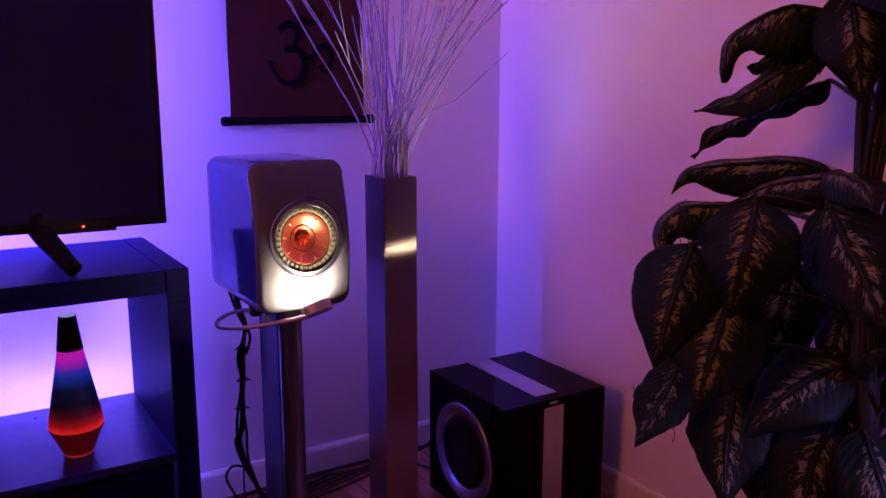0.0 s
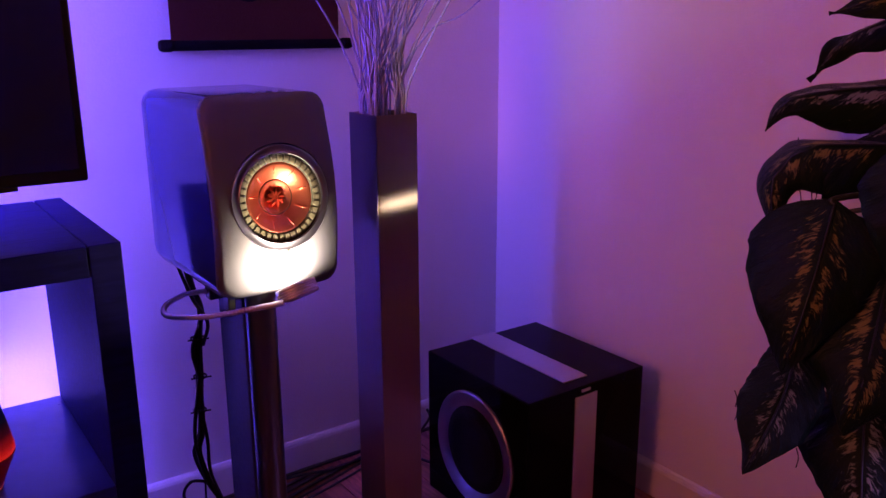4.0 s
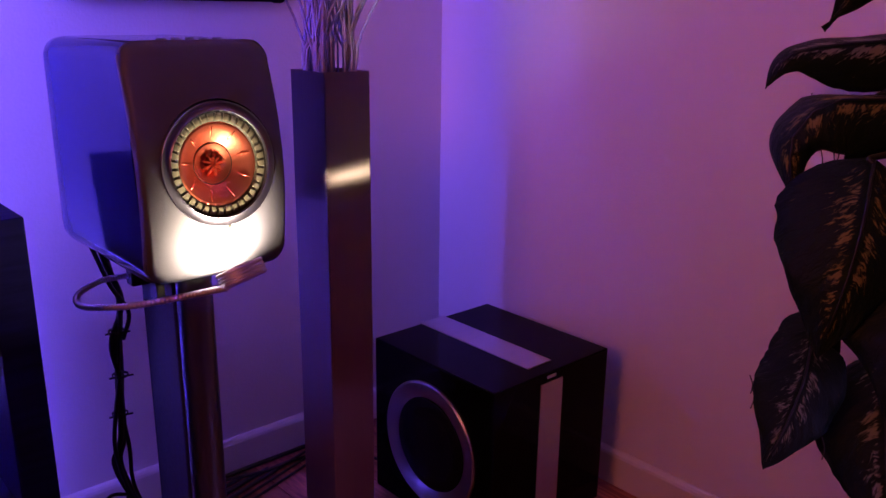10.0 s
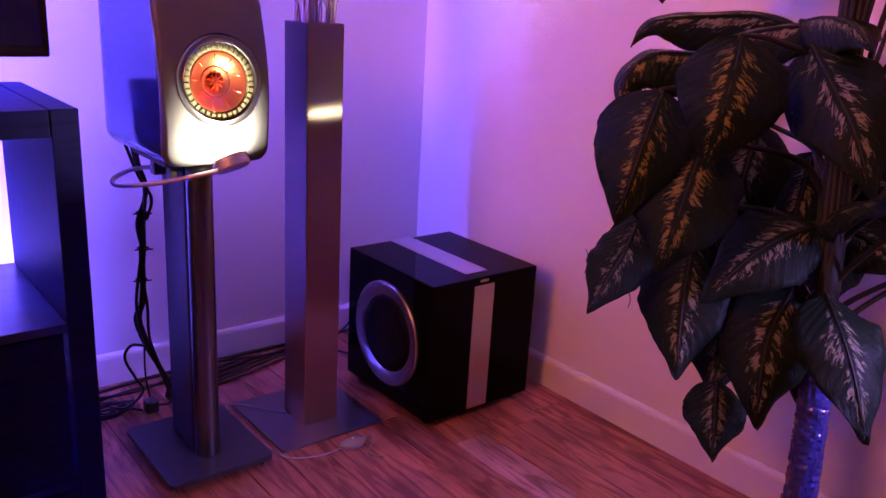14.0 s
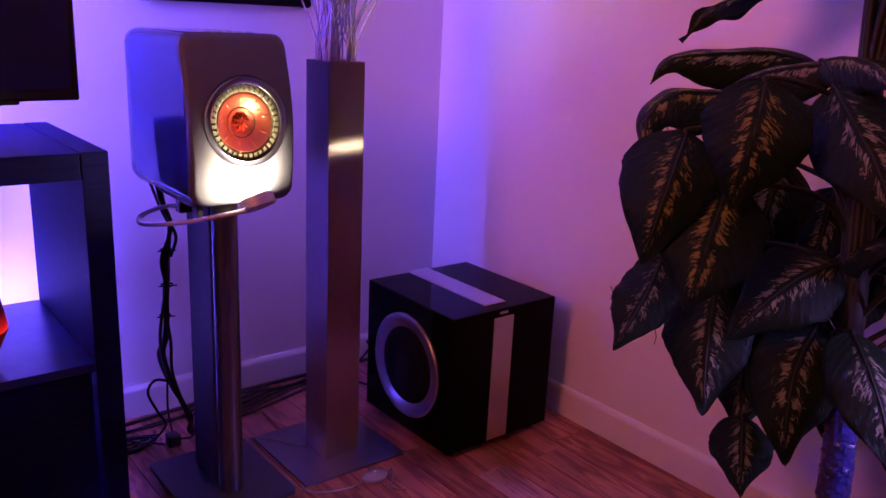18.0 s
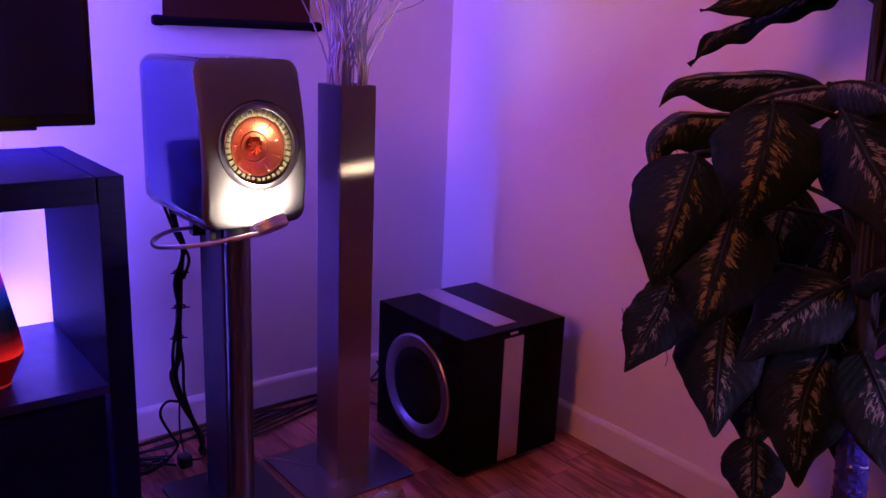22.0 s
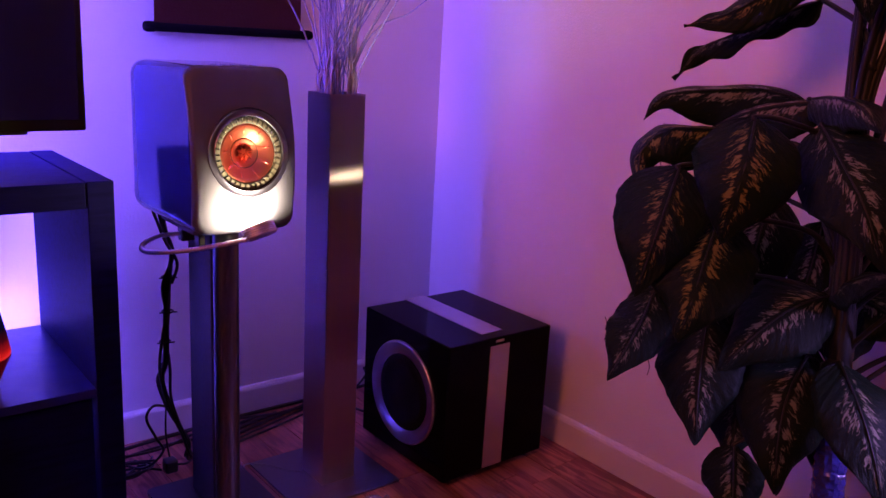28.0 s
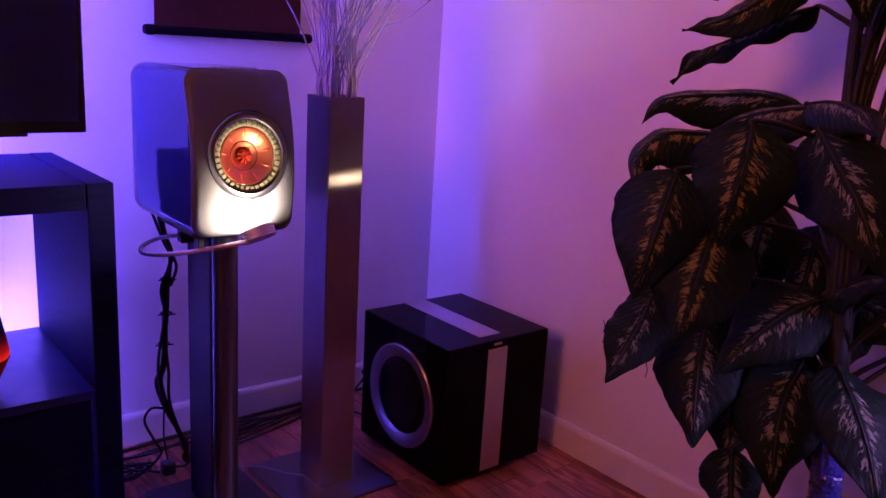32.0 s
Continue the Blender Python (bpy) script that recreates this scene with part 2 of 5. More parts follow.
RING = material("ring_metal", (0.66, 0.62, 0.74), 0.50, 1.0, vary=0.05, bump=0)
COPPER = material("copper_cone", (0.78, 0.20, 0.135), 0.34, 1.0, vary=0.04, scale=40, bump=0.005)
TANGERINE = material("tangerine_fins", (0.42, 0.045, 0.03), 0.25, 0.7, vary=0.05, bump=0)
RUBBER = material("cream_pad", (0.105, 0.094, 0.072), 0.55, 0.0, vary=0.06, bump=0)
DARK_RUBBER = material("dark_surround", (0.030, 0.027, 0.022), 0.6, vary=0.1, bump=0)
BLACK = material("black_plastic", (0.012, 0.012, 0.013), 0.4, vary=0.1, bump=0.01)
CABLE = material("black_cable", (0.014, 0.013, 0.014), 0.45, vary=0.1, bump=0)
GLOSSBLACK = material("piano_black", (0.003, 0.003, 0.004), 0.08, vary=0.05, bump=0, spec=0.045)
SUB_RING = material("sub_ring_aluminium", (0.40, 0.42, 0.48), 0.30, 1.0, vary=0.05, bump=0)
CONE = material("black_cone", (0.004, 0.004, 0.005), 0.6, vary=0.1, bump=0.01, spec=0.12)
SATIN = material("satin_aluminium", (0.55, 0.53, 0.55), 0.36, 0.9, vary=0.05, bump=0.005, stretch=(1, 8, 1))
# the bluish reflection of the room is put into the screen's base colour
SCREEN = material("tv_screen", (0.012, 0.010, 0.075), 0.22, vary=0.05, bump=0, spec=1.0)
SCROLL = material("scroll_fabric", (0.115, 0.024, 0.015), 0.85, vary=0.25, scale=7, bump=0.05, bump_scale=300)
INK = material("scroll_ink", (0.005, 0.004, 0.007), 0.9, vary=0.2, spec=0.08)
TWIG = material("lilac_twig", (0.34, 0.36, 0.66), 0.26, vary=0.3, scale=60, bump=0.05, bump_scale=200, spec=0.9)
LEDCOOL = glow("led_blue", LED_BLUE, 370.0)
LEDPINK = glow("led_violet", LED_VIOLET, 112.0)


# ---- mesh helpers ----
def part(name, bm, mat, parent=None, label="", smooth=0):
    """Link bm (built in world metres) as one mesh; below a thing it is moved to that thing's base."""
    top = parent
    while top is not None and top.parent is not None:
        top = top.parent
    if top is not None:
        bmesh.ops.translate(bm, verts=bm.verts, vec=-top.location)
    bmesh.ops.recalc_face_normals(bm, faces=bm.faces)
    me = bpy.data.meshes.new(name)
    bm.to_mesh(me)
    bm.free()
    me.materials.append(mat)
    if smooth:
        me.polygons.foreach_set("use_smooth", [True] * len(me.polygons))
        if smooth > 1:
            me.set_sharp_from_angle(angle=radians(smooth))
    ob = new(name, me)
    if parent is not None:
        ob.parent = parent
    if label:
        tagged(ob, label)
    return ob


def thing(name, at, label, category, group="", kind=""):
    ob = new(name)
    ob.location = at
    ob.empty_display_size = 0.05
    return tagged(ob, label, category, group, kind)


def box(lo, hi, bevel=0.0, segments=2, bm=None):
    bm = bm or bmesh.new()
    r = bmesh.ops.create_cube(bm, size=1.0)
    vs = r["verts"]
    for v in vs:
        v.co = Vector((lo[i] + (hi[i] - lo[i]) * (v.co[i] + 0.5) for i in range(3)))
    if bevel:
        es = {e for v in vs for e in v.link_edges}
        bmesh.ops.bevel(bm, geom=list(es), offset=bevel, segments=segments, affect="EDGES", profile=0.5)
    return bm


def lathe(profile, m=Matrix(), segments=48, bm=None, ripple=None):
    """Turn (radius, height) pairs about the local z axis."""
    bm = bm or bmesh.new()
    rings = []
    for j, (r, h) in enumerate(profile):
        ring = []
        for i in range(segments):
            a = 2 * math.pi * i / segments
            dh = ripple(j, i) if ripple else 0.0
            ring.append(bm.verts.new(m @ Vector((r * math.cos(a), r * math.sin(a), h + dh))))
        rings.append(ring)
    for a, b in zip(rings, rings[1:]):
        for i in range(segments):
            k = (i + 1) % segments
            bm.faces.new((a[i], a[k], b[k], b[i]))
    if profile[0][0] < 0.002:
        bm.faces.new(rings[0])
    if profile[-1][0] < 0.002:
        bm.faces.new(rings[-1])
    return bm


def spline(pts, n=8):
    """A smooth line through points."""
    pts = [Vector(p) for p in pts]
    pts = [2 * pts[0] - pts[1]] + pts + [2 * pts[-1] - pts[-2]]
    out = []
    for i in range(1, len(pts) - 2):
        p0, p1, p2, p3 = pts[i - 1 : i + 3]
        for k in range(n):
            t = k / n
            out.append(0.5 * (2 * p1 + (p2 - p0) * t + (2 * p0 - 5 * p1 + 4 * p2 - p3) * t * t + (3 * p1 - p0 - 3 * p2 + p3) * t**3))
    out.append(pts[-2])
    return out


def tube(pts, radius, segments=8, bm=None, wave=None):
    """A round bar along a line; radius may be a function of the share of its length."""
    bm = bm or bmesh.new()
    rings, side = [], None
    n = len(pts)
    for i, p in enumerate(pts):
        d = (pts[min(i + 1, n - 1)] - pts[max(i - 1, 0)]).normalized()
        if side is None:
            side = d.orthogonal().normalized()
        side = (side - d * side.dot(d)).normalized()
        up = d.cross(side)
        r = radius(i / (n - 1)) if callable(radius) else radius
        if wave:
            r *= wave(i)
        rings.append([bm.verts.new(p + r * (math.cos(a) * side + math.sin(a) * up)) for a in (2 * math.pi * k / segments for k in range(segments))])
    for a, b in zip(rings, rings[1:]):
        for k in range(segments):
            bm.faces.new((a[k], a[(k + 1) % segments], b[(k + 1) % segments], b[k]))
    bm.faces.new(rings[0][::-1])
    bm.faces.new(rings[-1])
    return bm


def slab(outline, lo, hi, m=Matrix(), bevel=0.0, bm=None):
    """A flat outline (x, y) raised from lo to hi along z."""
    bm = bm or bmesh.new()
    a = [bm.verts.new(m @ Vector((x, y, lo))) for x, y in outline]
    b = [bm.verts.new(m @ Vector((x, y, hi))) for x, y in outline]
    n = len(a)
    bm.faces.new(a[::-1])
    top = bm.faces.new(b)
    for i in range(n):
        bm.faces.new((a[i], a[(i + 1) % n], b[(i + 1) % n], b[i]))
    if bevel:
        bmesh.ops.bevel(bm, geom=list(top.edges), offset=bevel, segments=2, affect="EDGES", profile=0.5)
    return bm


def rounded(w, d, r, n=5):
    """The outline of a rounded rectangle."""
    out = []
    for cx, cy, a0 in ((w / 2 - r, d / 2 - r, 0), (r - w / 2, d / 2 - r, 90), (r - w / 2, r - d / 2, 180), (w / 2 - r, r - d / 2, 270)):
        for k in range(n + 1):
            a = radians(a0 + 90 * k / n)
            out.append((cx + r * math.cos(a), cy + r * math.sin(a)))
    return out


def structure(name, bm, mat, label, category):
    return tagged(part(name, bm, mat), label, category, kind="structure")


# ---- the room ----
structure("wall_north", box((-4.4, 0, 0), (0.12, 0.12, 2.5)), WALL, "smooth white painted wall behind the speaker, lit violet", "wall")
structure("wall_east", box((0, -4.6, 0), (0.12, -0.0005, 2.5)), WALL, "smooth white painted side wall, lit pink", "wall")
structure("wall_west", box((-4.52, -4.6, 0), (-4.4, 0.12, 2.5)), DIM, "plain matt painted wall closing the room", "wall")
structure("wall_south", box((-4.52, -4.72, 0), (0.12, -4.6, 2.5)), DIM, "plain painted wall closing the room behind", "wall")
structure("ceiling", box((-4.52, -4.72, 2.5), (0.12, 0.12, 2.6)), CEIL, "plain white painted ceiling", "ceiling")


def skirting(name, horizontal):
    prof = [(0, 0), (0.013, 0), (0.013, 0.070), (0.011, 0.076), (0.007, 0.081), (0.003, 0.083), (0, 0.083)]
    bm = bmesh.new()
    ends = []
    for s in (0, 1):
        ring = []
        for d, z in prof:
            if horizontal:
                ring.append(bm.verts.new((-4.4 if s == 0 else -0.001, -0.001 - d, z + 0.001)))
            else:
                ring.append(bm.verts.new((-0.001 - d, -4.6 if s == 0 else -0.016, z + 0.001)))
        ends.append(ring)
    n = len(prof)
    for i in range(n):
        bm.faces.new((ends[0][i], ends[0][(i + 1) % n], ends[1][(i + 1) % n], ends[1][i]))
    bm.faces.new(ends[0])
    bm.faces.new(ends[1][::-1])
    return structure(name, bm, TRIM, "white painted skirting board with a moulded top edge", "baseboard")


skirting("baseboard_north", True)
skirting("baseboard_east", False)
floor = structure("floor", box((-4.52, -4.72, -0.1), (0.12, 0.12, -0.004)), GAP, "strip oak floor with a reddish varnish", "floor")


# ---- television and shelf ----
def television():
    tv = thing("television", (-1.76, -0.36, 0.782), "large black flat television on splayed feet upon the shelf", "television")
    part("bezel", box((-2.38, -0.398, 0.852), (-1.14, -0.372, 1.56), 0.004), BLACK, tv, "thin black frame")
    part("screen", box((-2.368, -0.4005, 0.872), (-1.152, -0.3975, 1.548), 0.001), SCREEN, tv, "dark glossy screen, switched off")
    part("back_cover", box((-2.25, -0.373, 0.88), (-1.49, -0.272, 1.40), 0.012), BLACK, tv)
    part("sensor_bar", box((-1.36, -0.397, 0.846), (-1.24, -0.380, 0.853), 0.002), BLACK, tv)
    part("standby_light", box((-1.306, -0.4015, 0.858), (-1.302, -0.3985, 0.861)), glow("standby_red", (1, 0.03, 0.03), 6.0), tv, "tiny red standby light")
    for x, s in ((-1.375, 1), (-2.145, -1)):
        for s2 in (-1, 1):
            y = -0.38 if s2 < 0 else -0.365
            part("foot", tube(spline([(x - 0.012 * s, y, 0.885), (x - 0.004 * s, y + 0.012 * s2, 0.852), (x + 0.018 * s, y + 0.05 * s2, 0.818), (x + 0.040 * s, y + 0.088 * s2, 0.7865)], 5), lambda t: 0.025 - 0.009 * t, 8), CONE, tv, smooth=1)
    for lo, hi in (((-1.618, -0.2660, 0.93), (-1.582, -0.2510, 1.395)), ((-2.02, -0.2660, 1.332), (-1.619, -0.2510, 1.368)), ((-2.033, -0.2660, 0.93), (-1.997, -0.2510, 1.331))):
        part("led_channel", box((lo[0], -0.2718, lo[2]), (hi[0], -0.2662, hi[2])), BLACK, tv)
        part("led_strip", box(lo, hi), LEDCOOL, tv, "blue glowing light strip on the back of the television")
    return tv


television()


def shelf_unit():
    s = thing("shelf_unit", (-1.87, -0.326, 0.0), "black-brown wooden cube shelf with an open back", "shelf")
    y0, y1 = -0.511, -0.098
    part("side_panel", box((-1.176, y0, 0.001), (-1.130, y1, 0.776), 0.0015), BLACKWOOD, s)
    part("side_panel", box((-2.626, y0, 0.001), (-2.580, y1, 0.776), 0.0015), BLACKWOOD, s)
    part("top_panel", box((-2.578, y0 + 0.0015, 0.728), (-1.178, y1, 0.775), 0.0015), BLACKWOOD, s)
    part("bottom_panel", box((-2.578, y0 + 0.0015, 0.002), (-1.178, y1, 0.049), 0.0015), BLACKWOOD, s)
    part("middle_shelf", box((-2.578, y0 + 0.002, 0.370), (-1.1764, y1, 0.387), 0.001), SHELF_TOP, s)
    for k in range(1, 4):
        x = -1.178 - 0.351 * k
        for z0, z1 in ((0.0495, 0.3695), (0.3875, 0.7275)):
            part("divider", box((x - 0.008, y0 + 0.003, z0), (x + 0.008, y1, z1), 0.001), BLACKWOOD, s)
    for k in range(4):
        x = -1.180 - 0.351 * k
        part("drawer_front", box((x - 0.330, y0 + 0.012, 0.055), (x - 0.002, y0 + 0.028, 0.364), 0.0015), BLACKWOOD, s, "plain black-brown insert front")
    # upright glow added behind the side panel to brighten the lower wall
    part("led_strip", box((-1.166, -0.0975, 0.08), (-1.142, -0.0900, 0.66)), glow("violet_wall_fill", LED_VIOLET, 24.0), s, "added violet glow behind the side panel, filling the lower wall with light")
    part("led_strip", box((-2.55, -0.0975, 0.366), (-1.170, -0.0870, 0.380)), LEDPINK, s, "violet glowing light strip along the back edge")
    return s


shelf_unit()


# ---- the loudspeaker on its stand ----
SX, SZ0, SZ1 = -0.907, 0.672, 0.982
HW, HH = 0.105, 0.155


def baffle_y(u, v):
    """The bulged front: u and v run from -1 to 1 across and up."""
    edge = -0.537 + 0.0145 * v + 0.0205 * v * v
    y = edge - 0.020 * (1 - abs(u) ** 3) * (1 - 0.5 * v * v)
    return y


def loudspeaker():
    s = thing("loudspeaker", (SX, -0.40, SZ0), "titanium-grey bookshelf loudspeaker with a copper driver on a stand", "loudspeaker")
    # cabinet: a rounded box whose edges are softened at the back
    prof = rounded(2 * HW - 0.001, SZ1 - SZ0 - 0.001, 0.026, 7)
    bm = bmesh.new()
    zc = (SZ0 + SZ1) / 2
    rings = []
    for y, k in ((-0.500, 1.0), (-0.27, 1.0), (-0.242, 0.985), (-0.228, 0.95), (-0.222, 0.88)):
        rings.append([bm.verts.new((SX + x * k, y if y > -0.4 else baffle_y(x / HW, z / HH) + 0.004, zc + z * k)) for x, z in prof])
    for a, b in zip(rings, rings[1:]):
        for i in range(len(a)):
            bm.faces.new((a[i], a[(i + 1) % len(a)], b[(i + 1) % len(a)], b[i]))
    bm.faces.new(rings[-1])
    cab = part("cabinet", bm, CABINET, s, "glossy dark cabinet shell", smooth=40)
    # front baffle, a bulged shell with rounded corners and a hole for the driver
    bm = bmesh.new()
    cz = zc
    dz = 0.825
    nr, na = 12, 96
    grid = []
    for j in range(nr + 1):
        ring = []
        for i in range(na):
            a = 2 * math.pi * i / na
            c, d = math.cos(a), math.sin(a)
            hx, hz, r = HW, HH, 0.026
            # distance to the rounded outline along this direction
            lo, hi = 0.0, 0.3
            for _ in range(24):
                m = (lo + hi) / 2
                qx, qz = abs(c * m) - hx + r, abs(d * m) - hz + r
                dist = math.hypot(max(qx, 0), max(qz, 0)) + min(max(qx, qz), 0) - r
                lo, hi = (m, hi) if dist < 0 else (lo, m)
            t = j / nr
            rad = 0.0825 + (lo - 0.0825) * t
            x, z = c * rad, d * rad
            y = baffle_y(x / HW, z / HH) + (0.0055 * max(0.0, (t - 0.9) / 0.1) ** 2)
            ring.append(bm.verts.new((SX + x, y, cz + z)))
        grid.append(ring)
    grid.append([bm.verts.new(v.co + Vector((0, 0.008, 0))) for v in grid[-1]])
    grid.insert(0, [bm.verts.new((v.co.x, v.co.y + 0.012, v.co.z)) for v in grid[0]])
    for a, b in zip(grid, grid[1:]):
        for i in range(na):
            bm.faces.new((a[i], a[(i + 1) % na], b[(i + 1) % na], b[i]))
    part("baffle", bm, BAFFLE, s, "matte titanium front baffle", smooth=50)
    # driver, built round the local z axis that points out of the baffle
    m = pose(SX, -0.5512, dz, 84.7, 0, 0)
    k = 1.18
    # the trim ring follows the bulge of the baffle outside and meets the flat driver inside
    bm = bmesh.new()
    rings = []
    for share, lift in ((0.0, 0.006), (0.02, -0.0004), (0.10, -0.0012), (0.35, 0.0004), (0.70, 0.0008), (0.92, -0.0002), (0.98, -0.0014), (1.0, 0.004)):
        rad = 0.0824 + (0.0700 - 0.0824) * share
        ring = []
        for i in range(96):
            a = 2 * math.pi * i / 96
            x, z = rad * math.cos(a), rad * math.sin(a)
            inner = m @ Vector((x, z, 0.0))
            outer = baffle_y(x / HW, (dz - cz + z) / HH)
            ring.append(bm.verts.new((SX + x, outer + (inner.y - outer) * share**1.5 + lift, dz + z)))
        rings.append(ring)
    for a, b in zip(rings, rings[1:]):
        for i in range(96):
            bm.faces.new((a[i], a[(i + 1) % 96], b[(i + 1) % 96], b[i]))
    ring = part("trim_ring", bm, DRIVER_RING, s, "satin metal trim ring", smooth=50)
    part("gap_ring", lathe([(0.0712, -0.004), (0.0700, -0.0055), (0.0682, -0.007), (0.0675, -0.012)], m, 64), BLACK, ring)
    surround = part("surround", lathe([(0.0690, -0.0075), (0.0660, -0.0062), (0.0615, -0.0058), (0.0575, -0.0068), (0.0550, -0.0095)], m, 96), DARK_RUBBER, s, "dark rubber surround set with cream pads", smooth=35)
    for q in range(36):
        a = 2 * math.pi * (q + 0.5) / 36
        c, d = math.cos(a), math.sin(a)
        bm = bmesh.new()
        lower, upper = [], []
        for r, w, h in ((0.0574, 0.0034, -0.0054), (0.0620, 0.0042, -0.0036), (0.0672, 0.0047, -0.0050)):
            for side in (-1, 1):
                upper.append(bm.verts.new(m @ Vector((r * c - side * w * 0.84 * d, r * d + side * w * 0.84 * c, h))))
                lower.append(bm.verts.new(m @ Vector((r * c - side * w * d, r * d + side * w * c, h - 0.0042))))
        for i in (0, 2):
            bm.faces.new((upper[i], upper[i + 1], upper[i + 3], upper[i + 2]))
            for j in (i, i + 1):
                bm.faces.new((upper[j], upper[j + 2], lower[j + 2], lower[j]))
        for i in (0, 4):
            bm.faces.new((upper[i], upper[i + 1], lower[i + 1], lower[i]))
        part("pad", bm, RUBBER, surround, smooth=40)
    cone = part("cone", lathe([(0.0562, -0.0098), (0.0540, -0.0082), (0.0520, -0.0084), (0.044, -0.0128), (0.034, -0.0196), (0.0284, -0.0234)], m, 80), COPPER, s, "copper-pink metal cone", smooth=50)
    for q in range(9):
        a = 2 * math.pi * (q + 0.35) / 9
        pts = [m @ Vector((r * math.cos(a), r * math.sin(a), h)) for r, h in ((0.0500, -0.0094), (0.043, -0.0132), (0.036, -0.0180))]
        part("rib", tube(pts, lambda t: 0.0003 + 0.0011 * math.sin(math.pi * (0.1 + 0.8 * t)), 6), COPPER, cone, smooth=1)
    guide = part("waveguide", lathe([(0.0274, -0.0240), (0.0266, -0.0222), (0.0190, -0.0252), (0.0120, -0.0305), (0.0001, -0.0325)], m, 56), COPPER, s, "copper tweeter waveguide", smooth=50)
    part("ring_gap", lathe([(0.0285, -0.0238), (0.0272, -0.0238)], m, 48), BLACK, guide)
    for q in range(9):
        a = 2 * math.pi * q / 9
        c, d = math.cos(a), math.sin(a)
        bm = bmesh.new()
        o = [(0.0015, -0.0105, 0), (0.0075, -0.0100, 0.0018), (0.0140, -0.0120, 0.0003), (0.0135, -0.0165, 0), (0.0075, -0.0180, 0.0010), (0.0015, -0.0190, 0)]
        top = [bm.verts.new(m @ (Vector((r * c - w * d, r * d + w * c, h - 0.0072)) * k)) for r, h, w in o]
        bot = [bm.verts.new(m @ (Vector((r * c + w * d * 0.2 + 0.0004 * d, r * d - w * c * 0.2 - 0.0004 * c, h - 0.0072)) * k)) for r, h, w in o]
        bm.faces.new(top)
        bm.faces.new(bot[::-1])
        for i in range(6):
            bm.faces.new((top[i], top[(i + 1) % 6], bot[(i + 1) % 6], bot[i]))
        part("fin", bm, TANGERINE, guide)
    part("dome", lathe([(0.0100, -0.0320), (0.007, -0.0290), (0.0035, -0.0273), (0.0001, -0.0269)], m, 24), TANGERINE, guide, smooth=1)
    part("grille_peg", lathe([(0.0026, -0.001), (0.0026, 0.0005), (0.0021, 0.0012), (0.0001, 0.0013)], pose(SX + 0.004, baffle_y(0.04, -0.54) - 0.0006, 0.7420, 87, 0, 0), 16), BLACK, s, "small dark round socket")
    # shallow terminals at the back and pale marks on the lid
    part("terminal_plate", box((SX - 0.05, -0.2225, 0.70), (SX + 0.05, -0.216, 0.76), 0.002), BLACK, s)
    for k in range(5):
        x = SX - 0.046 + 0.020 * k
        part("mark", box((x, -0.488, SZ1 - 0.001), (x + 0.012, -0.485, SZ1 + 0.0024)), SUB_RING, s, "small pale mark on the lid")
    return s


# it is turned a little on its stand
speaker = loudspeaker()
speaker.rotation_euler = (0, 0, radians(2.0))
speaker.location.y -= 0.030


def speaker_stand():
    s = thing("speaker_stand", (-0.912, -0.442, 0.0), "grey metal loudspeaker stand with a steel tube and flat base", "speaker stand")
    m = Matrix.Translation((-0.912, -0.442, 0))
    part("base_plate", slab(rounded(0.226, 0.276, 0.012), 0.020, 0.030, m, 0.0015), DARK_PLATE, s, "satin blue-grey base plate")
    for x in (-0.095, 0.095):
        for y in (-0.12, 0.12):
            part("spike", lathe([(0.0001, 0.0005), (0.004, 0.010), (0.006, 0.0195), (0.0001, 0.0198)], m @ pose(x, y, 0), 14), BLACK, s)
    part("column", box((-0.936, -0.474, 0.0305), (-0.888, -0.355, 0.660), 0.004), GUNMETAL, s, "dark flat-sided column")
    part("front_tube", lathe([(0.0001, 0.0306), (0.0255, 0.0307), (0.0255, 0.6605), (0.0001, 0.6606)], pose(-0.912, -0.492, 0), 40), STEEL_TUBE, s, "brushed steel round tube", smooth=40)
    part("top_plate", slab(rounded(0.16, 0.19, 0.01), 0.661, 0.6712, Matrix.Translation((-0.905, -0.42, 0)), 0.001), GUNMETAL, s)
    part("clamp", box((-0.972, -0.505, 0.630), (-0.960, -0.480, 0.671), 0.002), BLACK, s, "small black clamp under the top plate")
    return s


speaker_stand()


